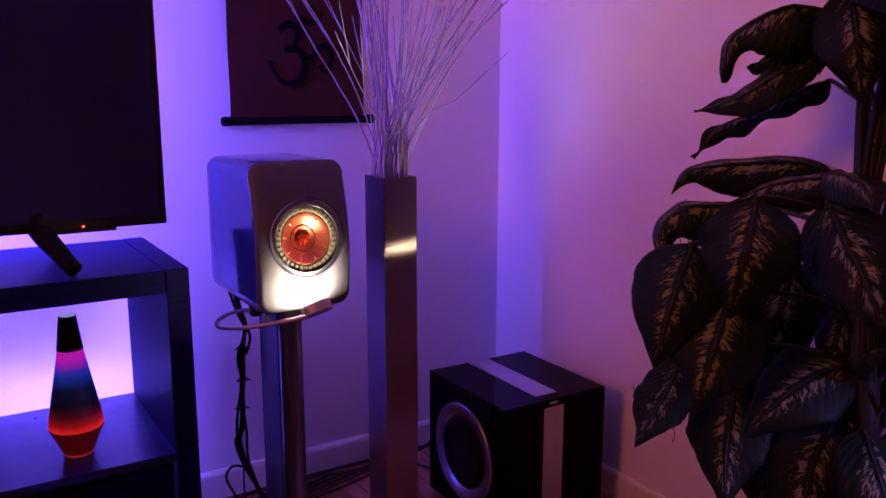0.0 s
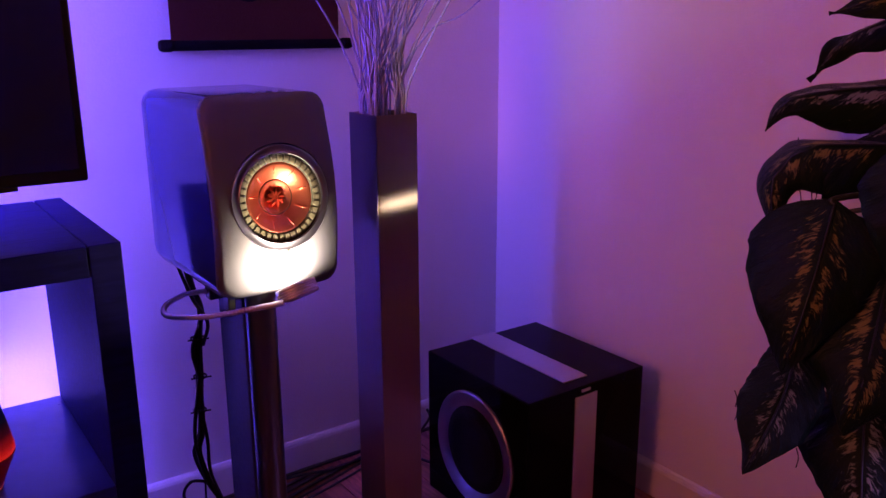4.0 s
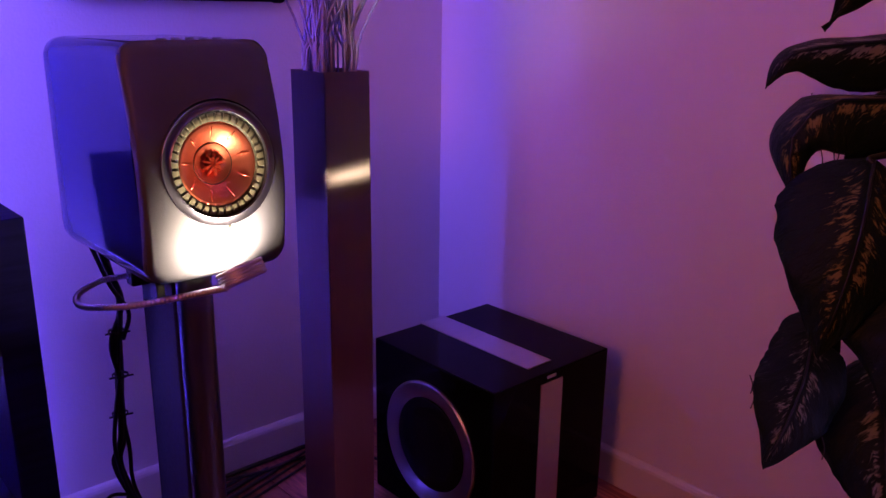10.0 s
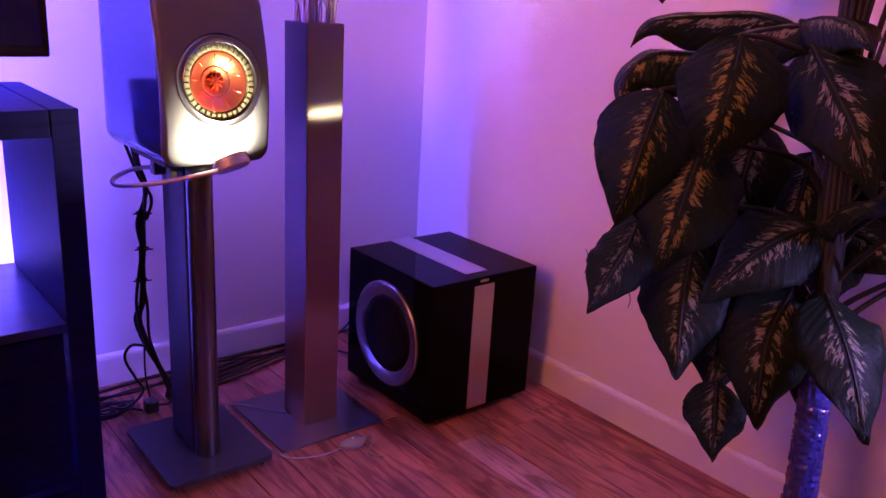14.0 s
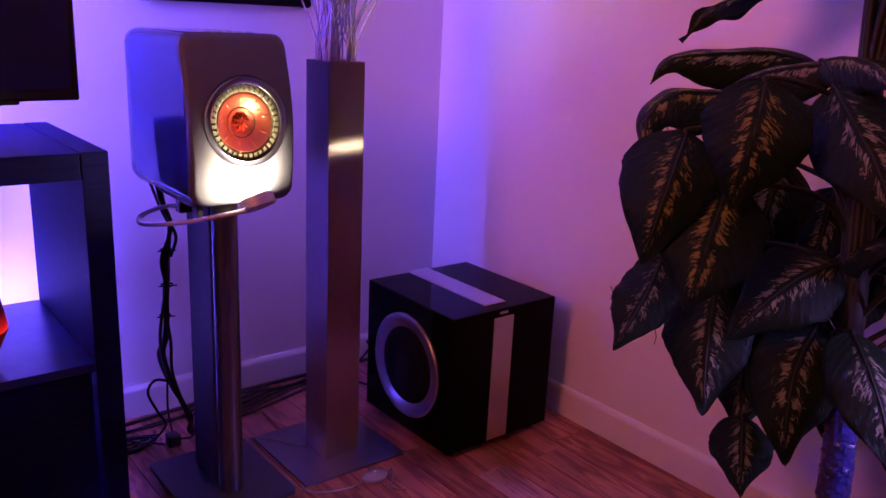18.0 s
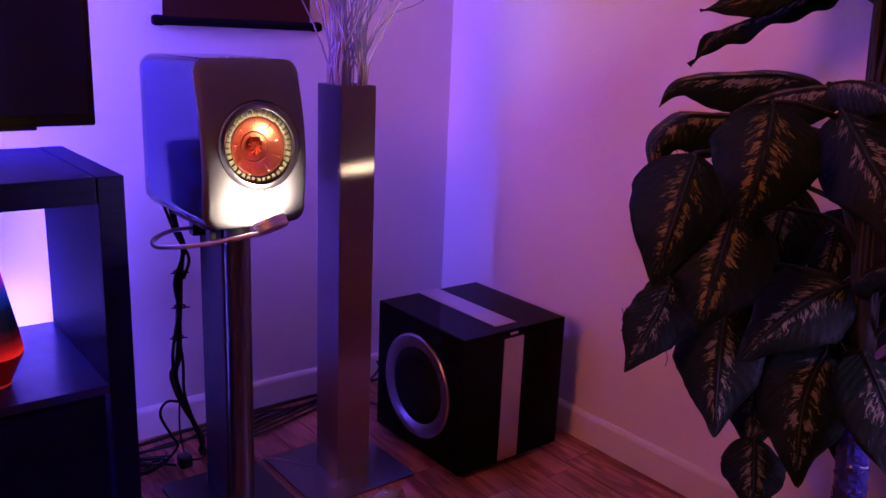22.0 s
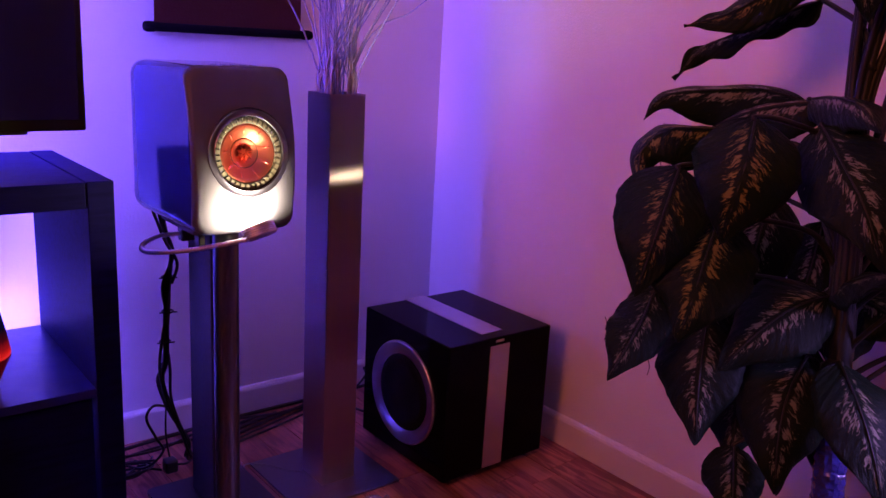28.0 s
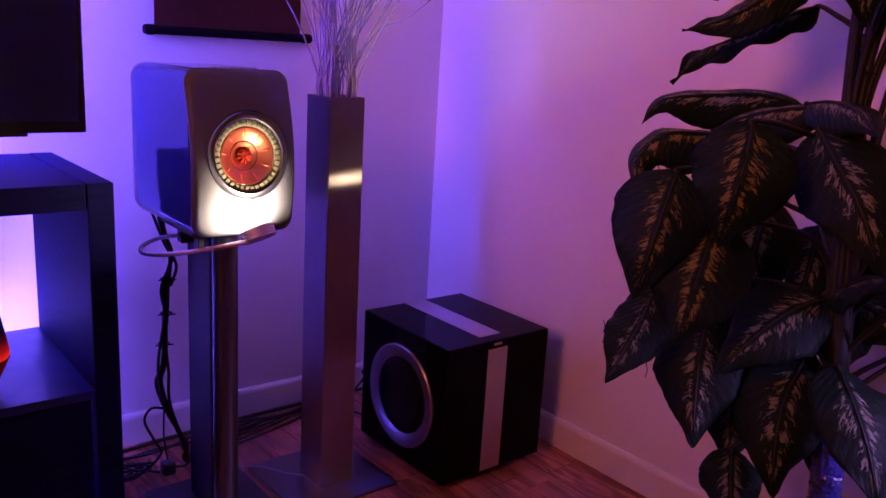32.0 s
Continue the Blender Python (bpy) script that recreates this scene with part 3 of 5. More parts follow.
def gooseneck_lamp():
    g = thing("gooseneck_lamp", (-0.966, -0.45, 0.640), "small chrome gooseneck lamp shining up at the loudspeaker", "lamp")
    c = Vector((-0.902, -0.620, 0.684))
    axis = Vector((-0.17, 0.44, 0.88)).normalized()
    m = Matrix.Translation(c) @ axis.to_track_quat("Z", "Y").to_matrix().to_4x4()
    prof = [(0.0001, -0.011), (0.030, -0.011), (0.0325, -0.0085)]
    for k in range(4):
        h = -0.0075 + 0.004 * k
        prof += [(0.0325, h), (0.0312, h + 0.0008), (0.0312, h + 0.0014), (0.0325, h + 0.0022)]
    prof += [(0.0325, 0.0095), (0.0310, 0.011), (0.0292, 0.011), (0.0285, 0.0005), (0.0001, 0.0005)]
    head = part("lamp_head", lathe(prof, m, 56), RING, g, "ribbed chrome disc-shaped lamp head", smooth=30)
    part("lens", lathe([(0.0275, 0.0008), (0.020, 0.0014), (0.0001, 0.0018)], m, 40), glow("lamp_lens", (1.0, 0.78, 0.50), 3.0), head, "warm glowing lens")
    line = spline([c - axis * 0.004 + Vector((-0.030, -0.012, -0.006)), (-0.960, -0.575, 0.654), (-1.010, -0.50, 0.630), (-1.043, -0.415, 0.613), (-1.035, -0.370, 0.617), (-1.000, -0.372, 0.632), (-0.960, -0.400, 0.640)], 26)
    part("flexible_neck", tube(line, 0.0050, 12, wave=lambda i: 1.0 if i % 2 else 0.80), RING, g, "ribbed metal flexible neck")
    part("clip", box((-0.970, -0.412, 0.625), (-0.938, -0.388, 0.660), 0.003), BLACK, g)
    d = bpy.data.lights.new("gooseneck_bulb", "AREA")
    d.shape, d.size, d.energy, d.color = "DISK", 0.054, 4.6, (1.0, 0.76, 0.46)
    lamp = new("gooseneck_bulb", d)
    lamp.matrix_world = look(c + axis * 0.0080, c + axis + Vector((-0.02, 0.03, 0.0)))
    return g


gooseneck_lamp()


# ---- tall steel vase with twigs ----
def tall_vase():
    v = thing("floor_vase", (-0.620, -0.420, 0.0), "tall square brushed-steel floor vase on a flat base plate", "vase")
    part("base_plate", slab(rounded(0.268, 0.268, 0.004), 0.001, 0.006, Matrix.Translation((-0.625, -0.412, 0)), 0.0008), STEEL_FLAT, v, "thin satin steel base plate")
    bm = bmesh.new()
    h, t = 0.0445, 0.0022
    rings = []
    for r, z in ((h, 0.0065), (h, 0.927), (h - t, 0.927), (h - t, 0.70), (0.0, 0.70)):
        o = rounded(2 * r, 2 * r + 0.010, 0.0025, 4) if r else None
        rings.append([bm.verts.new((-0.6195 + x, -0.4215 + y, z)) for x, y in o] if o else [bm.verts.new((-0.62, -0.42, z))])
    for a, b in zip(rings, rings[1:-1]):
        for i in range(len(a)):
            bm.faces.new((a[i], a[(i + 1) % len(a)], b[(i + 1) % len(a)], b[i]))
    bm.faces.new(rings[-2])
    bm.faces.new(rings[0][::-1])
    bmesh.ops.delete(bm, geom=[rings[-1][0]], context="VERTS")
    part("body", bm, STEEL, v)
    return v


tall_vase()


def twigs():
    g = thing("twig_bunch", (-0.620, -0.420, 0.72), "spray of pale lilac-lit dry twigs standing in the steel vase", "twigs")
    rnd = random.Random(5)
    j = lambda q: rnd.uniform(-q, q)

    def twig(pts, thick, shoots=0):
        line = spline(pts, 7)
        for q in line[12:-1]:
            q += Vector((j(0.0010), j(0.0010), 0))
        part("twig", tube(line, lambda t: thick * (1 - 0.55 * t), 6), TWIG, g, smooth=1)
        for q in range(shoots):
            p, d = line[-5 - 4 * q], line[-1] - line[-12]
            side = Vector((j(0.05), j(0.05), 0.02))
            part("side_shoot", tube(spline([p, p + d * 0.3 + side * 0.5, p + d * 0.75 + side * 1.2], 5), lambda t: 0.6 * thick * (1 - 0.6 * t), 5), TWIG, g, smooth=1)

    for k in range(44):
        a = rnd.uniform(0, 2 * math.pi)
        r0 = 0.040 * math.sqrt(rnd.random())
        x0, y0 = -0.6195 + max(-0.036, min(0.036, 1.25 * r0 * math.cos(a))), -0.4215 + max(-0.038, min(0.038, 1.25 * r0 * math.sin(a)))
        # lean: how far it strays sideways at 0.42 m above the rim; most of them splay to the two broad sides
        lean = rnd.choice((0.01, 0.03, 0.06, 0.09, 0.14, 0.19, 0.25, 0.29)) * rnd.uniform(0.8, 1.1)
        b = rnd.choice((-0.55, -0.55, 2.55)) + rnd.gauss(0, 0.5) if lean > 0.08 else a
        dx, dy = math.cos(b) * lean, math.sin(b) * lean
        tall = rnd.uniform(0.75, 1.45) * (1.0 if lean < 0.2 else 0.85)
        # the stems lean in a little above the rim before they spread
        pts = [(x0 * 0.5 - 0.6195 * 0.5, y0 * 0.5 - 0.4215 * 0.5, 0.72), (x0, y0, 0.93), (x0 * 0.9 - 0.6195 * 0.1 + dx * 0.06, y0 * 0.9 - 0.4215 * 0.1 + dy * 0.06, 0.985)]
        for t, bend in ((0.34, 0.25), (0.64, 0.56), (1.0, 1.0)):
            z = 0.42 * tall * t
            pts.append((x0 * 0.7 - 0.6195 * 0.3 + dx * tall * bend + j(0.012), min(-0.035, y0 * 0.7 - 0.4215 * 0.3 + dy * tall * bend + j(0.012)), 0.93 + z))
        twig(pts, rnd.uniform(0.0016, 0.0036), (k % 3) if lean > 0.08 else 0)
    # a few that lean back towards the wall, seen end on
    for k in range(16):
        x0, y0, out, tall = -0.6195 + j(0.034), -0.4215 + j(0.034), rnd.uniform(0.05, 0.19), rnd.uniform(0.34, 0.56)
        dx = j(0.06)
        twig([(-0.6195, -0.4215, 0.72), (x0, y0, 0.93), (x0 + dx * 0.1, y0 + out * 0.12, 0.93 + tall * 0.2), (x0 + dx * 0.5, y0 + out * 0.5, 0.93 + tall * 0.6), (x0 + dx, y0 + out, 0.93 + tall)], rnd.uniform(0.0016, 0.0034))
    # two low ones that bend far out over the corner
    twig([(-0.615, -0.42, 0.72), (-0.590, -0.43, 0.93), (-0.580, -0.44, 1.00), (-0.545, -0.468, 1.072), (-0.490, -0.505, 1.105), (-0.430, -0.540, 1.168)], 0.0026, 1)
    twig([(-0.615, -0.42, 0.72), (-0.592, -0.43, 0.93), (-0.575, -0.44, 1.02), (-0.520, -0.475, 1.135), (-0.460, -0.510, 1.235), (-0.390, -0.550, 1.325)], 0.0030, 2)
    return g


twigs()


# ---- subwoofer ----
def subwoofer():
    x0, x1, y0, y1, z0, z1 = -0.430, -0.100, -0.635, -0.284, 0.018, 0.364
    s = thing("subwoofer", ((x0 + x1) / 2, (y0 + y1) / 2, 0.0), "piano-black cube subwoofer with a silver stripe and ringed driver", "subwoofer")
    part("cabinet", box((x0, y0, z0), (x1, y1, z1), 0.003), GLOSSBLACK, s, "glossy black cabinet")
    part("top_stripe", box((-0.305, y0 + 0.034, z1 - 0.002), (-0.237, y1 + 0.002, z1 + 0.002), 0.0008), SATIN, s, "satin aluminium stripe")
    part("front_stripe", box((-0.305, y0 - 0.002, z0 + 0.004), (-0.242, y0 + 0.002, z1 - 0.020), 0.0008), SATIN, s, "satin aluminium stripe")
    part("badge", box((-0.287, y0 - 0.0015, z1 - 0.0125), (-0.262, y0 + 0.001, z1 - 0.0065), 0.0004), SATIN, s, "small silver badge")
    m = pose(x0, -0.461, 0.190, 0, -90, 0)
    drv = part("driver_ring", lathe([(0.133, -0.001), (0.133, 0.004), (0.129, 0.007), (0.104, 0.0055), (0.098, 0.0), (0.095, -0.001)], m, 80), SUB_RING, s, "wide silver driver ring", smooth=40)
    part("cone", lathe([(0.0965, 0.0015), (0.086, 0.0055), (0.070, 0.0040), (0.066, 0.0012), (0.030, 0.0010), (0.0001, 0.0012)], m, 64), CONE, drv, "matte black driver cone", smooth=40)
    for x in (x0 + 0.035, x1 - 0.035):
        for y in (y0 + 0.035, y1 - 0.035):
            part("foot", lathe([(0.0001, 0.0008), (0.016, 0.001), (0.018, 0.017), (0.0001, 0.0176)], pose(x, y, 0), 20), BLACK, s)
    return s


subwoofer()


# ---- wall scroll ----
def wall_scroll():
    s = thing("wall_scroll", (-0.675, -0.015, 1.046), "dark red fabric wall scroll with a painted om sign", "wall hanging")
    bm = bmesh.new()
    n, k = 40, 16
    rows = []
    for j in range(n + 1):
        z = 1.05 + (1.90 - 1.05) * j / n
        rows.append([bm.verts.new((-0.871 + 0.386 * i / k, -0.012 - 0.0025 * math.sin(j * 0.55) * math.sin(i * 0.4 + 1), z)) for i in range(k + 1)])
    for a, b in zip(rows, rows[1:]):
        for i in range(k):
            bm.faces.new((a[i], a[i + 1], b[i + 1], b[i]))
    bmesh.ops.solidify(bm, geom=list(bm.faces), thickness=0.002)
    part("cloth", bm, SCROLL, s, smooth=30)
    for z in (1.046, 1.905):
        part("rod", lathe([(0.0001, -0.222), (0.010, -0.221), (0.0125, -0.215), (0.0125, -0.198), (0.0105, -0.196), (0.0105, 0.196), (0.0125, 0.198), (0.0125, 0.215), (0.010, 0.221), (0.0001, 0.222)], pose(-0.675, -0.0145, z, 0, 90, 0), 20), INK, s, "dark round hanging rod", smooth=40)

    def stroke(pts, w0, w1):
        line = [Vector((-0.664 + 1.12 * x, 0, 1.226 + 1.12 * z)) for x, z in ((p.x, p.z) for p in spline([(x, 0, z) for x, z in pts], 10))]
        bm2 = bmesh.new()
        n2 = len(line)
        ring = []
        for i, p in enumerate(line):
            d = (line[min(i + 1, n2 - 1)] - line[max(i - 1, 0)]).normalized()
            side = Vector((-d.z, 0, d.x))
            t = i / (n2 - 1)
            w = 1.5 * (w0 + (w1 - w0) * t) * (0.55 + 0.45 * math.sin(math.pi * min(1, 0.15 + t)))
            ring.append([bm2.verts.new((q.x, y, q.z)) for q in (p - side * w, p + side * w) for y in (-0.0158, -0.0170)])
        for a, b in zip(ring, ring[1:]):
            for i, j in ((0, 1), (1, 3), (3, 2), (2, 0)):
                bm2.faces.new((a[i], a[j], b[j], b[i]))
        bm2.faces.new([ring[0][q] for q in (0, 1, 3, 2)])
        bm2.faces.new([ring[-1][q] for q in (0, 2, 3, 1)])
        part("painted_stroke", bm2, INK, s, "dark painted stroke of the om sign")

    stroke([(-0.060, 0.050), (-0.035, 0.066), (-0.012, 0.050), (-0.022, 0.016), (-0.045, 0.006)], 0.007, 0.006)
    stroke([(-0.048, 0.008), (-0.010, 0.004), (0.004, -0.034), (-0.020, -0.072), (-0.060, -0.066), (-0.088, -0.020)], 0.007, 0.006)
    stroke([(0.000, -0.006), (0.022, -0.012), (0.042, 0.012), (0.064, 0.016), (0.074, -0.014), (0.060, -0.046), (0.040, -0.030)], 0.006, 0.006)
    stroke([(-0.008, 0.086), (0.014, 0.070), (0.040, 0.078), (0.052, 0.098)], 0.005, 0.005)
    stroke([(0.016, 0.098), (0.022, 0.104), (0.028, 0.098)], 0.007, 0.007)
    return s


wall_scroll()


# ---- lava lamp on the shelf ----
def lava_glass():
    """Lit liquid: red wax below, dark middle, blue and magenta above."""
    m = bpy.data.materials.new("lava_liquid")
    m.use_nodes = True
    nt = m.node_tree
    b = nt.nodes["Principled BSDF"]
    tc, sp = nt.nodes.new("ShaderNodeTexCoord"), nt.nodes.new("ShaderNodeSeparateXYZ")
    nz = nt.nodes.new("ShaderNodeTexNoise")
    nz.inputs["Scale"].default_value = 22.0
    ad = nt.nodes.new("ShaderNodeMath")
    ad.operation, ad.inputs[1].default_value = "MULTIPLY_ADD", 0.018
    ramp = nt.nodes.new("ShaderNodeValToRGB")
    mr = nt.nodes.new("ShaderNodeMapRange")
    mr.inputs["From Min"].default_value, mr.inputs["From Max"].default_value = 0.07, 0.26
    nt.links.new(tc.outputs["Object"], sp.inputs[0])
    nt.links.new(tc.outputs["Object"], nz.inputs["Vector"])
    nt.links.new(nz.outputs["Fac"], ad.inputs[0])
    nt.links.new(sp.outputs["Z"], ad.inputs[2])
    nt.links.new(ad.outputs[0], mr.inputs["Value"])
    nt.links.new(mr.outputs[0], ramp.inputs["Fac"])
    cr = ramp.color_ramp
    cr.elements[0].position, cr.elements[0].color = 0.0, (1.0, 0.03, 0.02, 1)
    cr.elements[1].position, cr.elements[1].color = 1.0, (0.72, 0.012, 0.62, 1)
    for p, c in ((0.05, (0.9, 0.015, 0.018, 1)), (0.10, (0.42, 0.006, 0.012, 1)), (0.20, (0.07, 0.002, 0.010, 1)), (0.30, (0.003, 0.003, 0.010, 1)), (0.48, (0.003, 0.006, 0.04, 1)), (0.59, (0.008, 0.028, 0.36, 1)), (0.66, (0.05, 0.03, 0.58, 1)), (0.71, (0.32, 0.018, 0.62, 1)), (0.80, (0.72, 0.014, 0.66, 1))):
        e = cr.elements.new(p)
        e.color = c
    nt.links.new(ramp.outputs[0], b.inputs["Emission Color"])
    b.inputs["Emission Strength"].default_value = 0.55
    b.inputs["Base Color"].default_value = (0.02, 0.012, 0.02, 1)
    b.inputs["Roughness"].default_value = 0.05
    return m


DARKMETAL = material("dark_cap_metal", (0.030, 0.020, 0.018), 0.35, 0.7, vary=0.3, scale=30)


def lit_base():
    """Red translucent plastic round the bulb."""
    m = material("red_tinted_base", (0.07, 0.007, 0.006), 0.15, 0.0, vary=0.2)
    b = m.node_tree.nodes["Principled BSDF"]
    b.inputs["Emission Color"].default_value = (1.0, 0.015, 0.03, 1)
    b.inputs["Emission Strength"].default_value = 0.035
    return m


def lava_lamp():
    v = thing("lava_lamp", (-1.349, -0.408, 0.3875), "lit lava lamp with red wax and magenta liquid on shelf", "lamp")
    m = Matrix.Translation((-1.349, -0.408, 0.3875)) @ Matrix.Diagonal((0.86, 0.86, 0.905, 1))
    part("base", lathe([(0.0001, 0.0005), (0.030, 0.0006), (0.032, 0.004), (0.034, 0.010), (0.0605, 0.066), (0.062, 0.070), (0.0600, 0.0702)], m, 48), lit_base(), v, "dark red tapering base", smooth=40)
    part("glow_rim", lathe([(0.0322, 0.0045), (0.0345, 0.0100), (0.0350, 0.0108)], m @ Matrix.Diagonal((1.012, 1.012, 1, 1)), 48), glow("red_rim", (1.0, 0.03, 0.02), 0.15), v)
    part("globe", lathe([(0.0598, 0.0704), (0.0622, 0.074), (0.0617, 0.082), (0.056, 0.115), (0.0445, 0.170), (0.034, 0.222), (0.0285, 0.250)], m, 56), lava_glass(), v, "glass globe of glowing coloured liquid", smooth=40)
    part("cap", lathe([(0.0290, 0.2505), (0.0292, 0.253), (0.0195, 0.327), (0.0180, 0.3275), (0.0180, 0.320), (0.0001, 0.319)], m, 48), DARKMETAL, v, "dark metal cap", smooth=35)
    part("cap_top", lathe([(0.0172, 0.3215), (0.0172, 0.3290), (0.0160, 0.3294), (0.0001, 0.3262)], m, 40), glow("cap_light", (0.75, 0.68, 1.0), 0.30), v, "pale light showing through the top of the cap", smooth=35)
    return v


lava_lamp()


# ---- cables ----
def cable_run():
    g = thing("cable_bundle", (-0.96, -0.25, 0.0), "bundle of black cables tied and hanging behind the stand", "cables")
    rnd = random.Random(3)
    spine = [(-0.965, -0.275, 0.690), (-0.968, -0.300, 0.640), (-0.961, -0.325, 0.581), (-0.967, -0.310, 0.503), (-0.959, -0.290, 0.432), (-0.963, -0.270, 0.320), (-0.968, -0.260, 0.264), (-0.938, -0.250, 0.167), (-0.903, -0.235, 0.090), (-0.875, -0.19, 0.015)]
    for k in range(5):
        o = [(rnd.uniform(-0.007, 0.007), rnd.uniform(-0.007, 0.007), 0) for _ in spine]
        pts = [(x + a, y + b, max(z, 0.006)) for (x, y, z), (a, b, _) in zip(spine, o)]
        end = [(-0.80 + 0.03 * k, -0.10 - 0.012 * k, 0.006), (-0.62 + 0.05 * k, -0.045 - 0.008 * k, 0.006)]
        part("cable", tube(spline(pts + end, 7), 0.0042 if k < 3 else 0.003, 7), CABLE, g, smooth=1)
    part("cable", tube(spline([(-0.985, -0.285, 0.672), (-0.975, -0.33, 0.61), (-0.952, -0.335, 0.56), (-0.957, -0.315, 0.51)], 8), 0.0035, 7), CABLE, g, smooth=1)
    for x, y, z in ((-0.966, -0.313, 0.525), (-0.960, -0.292, 0.440), (-0.962, -0.278, 0.365)):
        t = part("cable_tie", lathe([(0.0118, -0.002), (0.0130, -0.002), (0.0130, 0.002), (0.0118, 0.002)], pose(x, y, z), 18), BLACK, g)
        part("tie_end", tube([Vector((x - 0.020, y - 0.006, z + 0.001)), Vector((x + 0.018, y - 0.010, z - 0.001))], 0.0018, 6), BLACK, t)
    for pts, r in (([(-0.962, -0.300, 0.45), (-0.972, -0.290, 0.38), (-0.975, -0.275, 0.30), (-0.955, -0.262, 0.21), (-0.915, -0.245, 0.11), (-0.880, -0.215, 0.030), (-0.82, -0.15, 0.006)], 0.0036),
                   ([(-0.966, -0.285, 0.40), (-0.950, -0.270, 0.30), (-0.945, -0.258, 0.22), (-0.920, -0.240, 0.14), (-0.890, -0.215, 0.06), (-0.85, -0.16, 0.008), (-0.76, -0.11, 0.006)], 0.0034)):
        part("cable", tube(spline(pts, 8), r, 7), CABLE, g, smooth=1)
    # a loop and a thin lead down to a black plug-in adapter
    part("cable", tube(spline([(-0.955, -0.262, 0.20), (-0.985, -0.255, 0.205), (-1.00, -0.25, 0.175), (-0.975, -0.24, 0.115), (-0.955, -0.225, 0.07), (-0.99, -0.19, 0.02), (-1.03, -0.10, 0.006)], 8), 0.0032, 7), CABLE, g, smooth=1)
    part("cable", tube(spline([(-0.958, -0.262, 0.215), (-0.953, -0.24, 0.13), (-0.942, -0.222, 0.07), (-0.935, -0.212, 0.045)], 6), 0.0022, 6), CABLE, g, smooth=1)
    return g


cable_run()


def cable_tangle():
    g = thing("cable_tangle", (-1.03, -0.17, 0.0), "tangle of thin black cords lying on the floor beside the shelf", "cables")
    rnd = random.Random(17)
    for k in range(5):
        cx, cy, r = -1.035 + rnd.uniform(-0.03, 0.03), -0.165 + rnd.uniform(-0.025, 0.025), rnd.uniform(0.028, 0.055)
        a0 = rnd.uniform(0, 6.28)
        pts = [(cx + r * (1 + 0.15 * math.sin(3 * a)) * math.cos(a), cy + 0.6 * r * math.sin(a), 0.004 + 0.003 * k + 0.004 * (1 + math.sin(2 * a + k))) for a in (a0 + 0.75 * i for i in range(8))]
        part("cord", tube(spline(pts, 6), rnd.uniform(0.0020, 0.0032), 6), CABLE, g, smooth=1)
    part("plug", box((-1.085, -0.205, 0.001), (-1.060, -0.188, 0.017), 0.004, 2), BLACK, g, smooth=40)
    part("cord", tube(spline([(-1.060, -0.196, 0.008), (-1.035, -0.190, 0.006), (-1.010, -0.170, 0.012), (-0.975, -0.160, 0.006), (-0.945, -0.120, 0.006)], 6), 0.0026, 6), CABLE, g, smooth=1)
    return g


cable_tangle()


def adapter():
    a = thing("power_adapter", (-0.930, -0.205, 0.0), "small black power adapter lying on the floor", "adapter")
    part("case", box((-0.946, -0.220, 0.002), (-0.916, -0.188, 0.034), 0.005, 3), BLACK, a, smooth=40)
    part("lead", tube(spline([(-0.910, -0.200, 0.012), (-0.885, -0.195, 0.006), (-0.855, -0.17, 0.006)], 6), 0.003, 7), CABLE, a, smooth=1)
    part("lead", tube(spline([(-0.953, -0.205, 0.012), (-0.985, -0.165, 0.007), (-1.03, -0.150, 0.006), (-1.09, -0.165, 0.006)], 6), 0.003, 7), CABLE, a, smooth=1)
    return a


adapter()


def floor_cable(pts, r, label):
    c = thing("floor_cable", pts[0], label, "cable", "cables on the floor")
    part("sheath", tube(spline(pts, 9), r, 7), CABLE, c, smooth=1)


floor_cable([(-1.12, -0.060, 0.005), (-0.95, -0.040, 0.005), (-0.78, -0.028, 0.006), (-0.60, -0.022, 0.006), (-0.42, -0.024, 0.006), (-0.25, -0.022, 0.005)], 0.0050, "thick black cable lying along the skirting board")
floor_cable([(-1.12, -0.105, 0.004), (-1.00, -0.085, 0.004), (-0.90, -0.075, 0.004), (-0.75, -0.085, 0.004), (-0.60, -0.060, 0.004), (-0.48, -0.062, 0.004), (-0.38, -0.12, 0.004), (-0.34, -0.20, 0.004), (-0.30, -0.27, 0.03)], 0.0038, "black cable curving over the floor to the subwoofer")
floor_cable([(-1.10, -0.075, 0.011), (-0.93, -0.100, 0.010), (-0.80, -0.060, 0.010), (-0.68, -0.045, 0.011), (-0.56, -0.070, 0.010), (-0.45, -0.050, 0.010), (-0.33, -0.05, 0.010), (-0.27, -0.05, 0.05), (-0.262, -0.03, 0.07)], 0.0036, "black cable crossing others by the wall")


def clear_plastic():
    m = material("clear_plastic", (0.75, 0.72, 0.75), 0.18, vary=0.05, bump=0.02)
    m.node_tree.nodes["Principled BSDF"].inputs["Transmission Weight"].default_value = 0.6
    return m


CLEAR = clear_plastic()


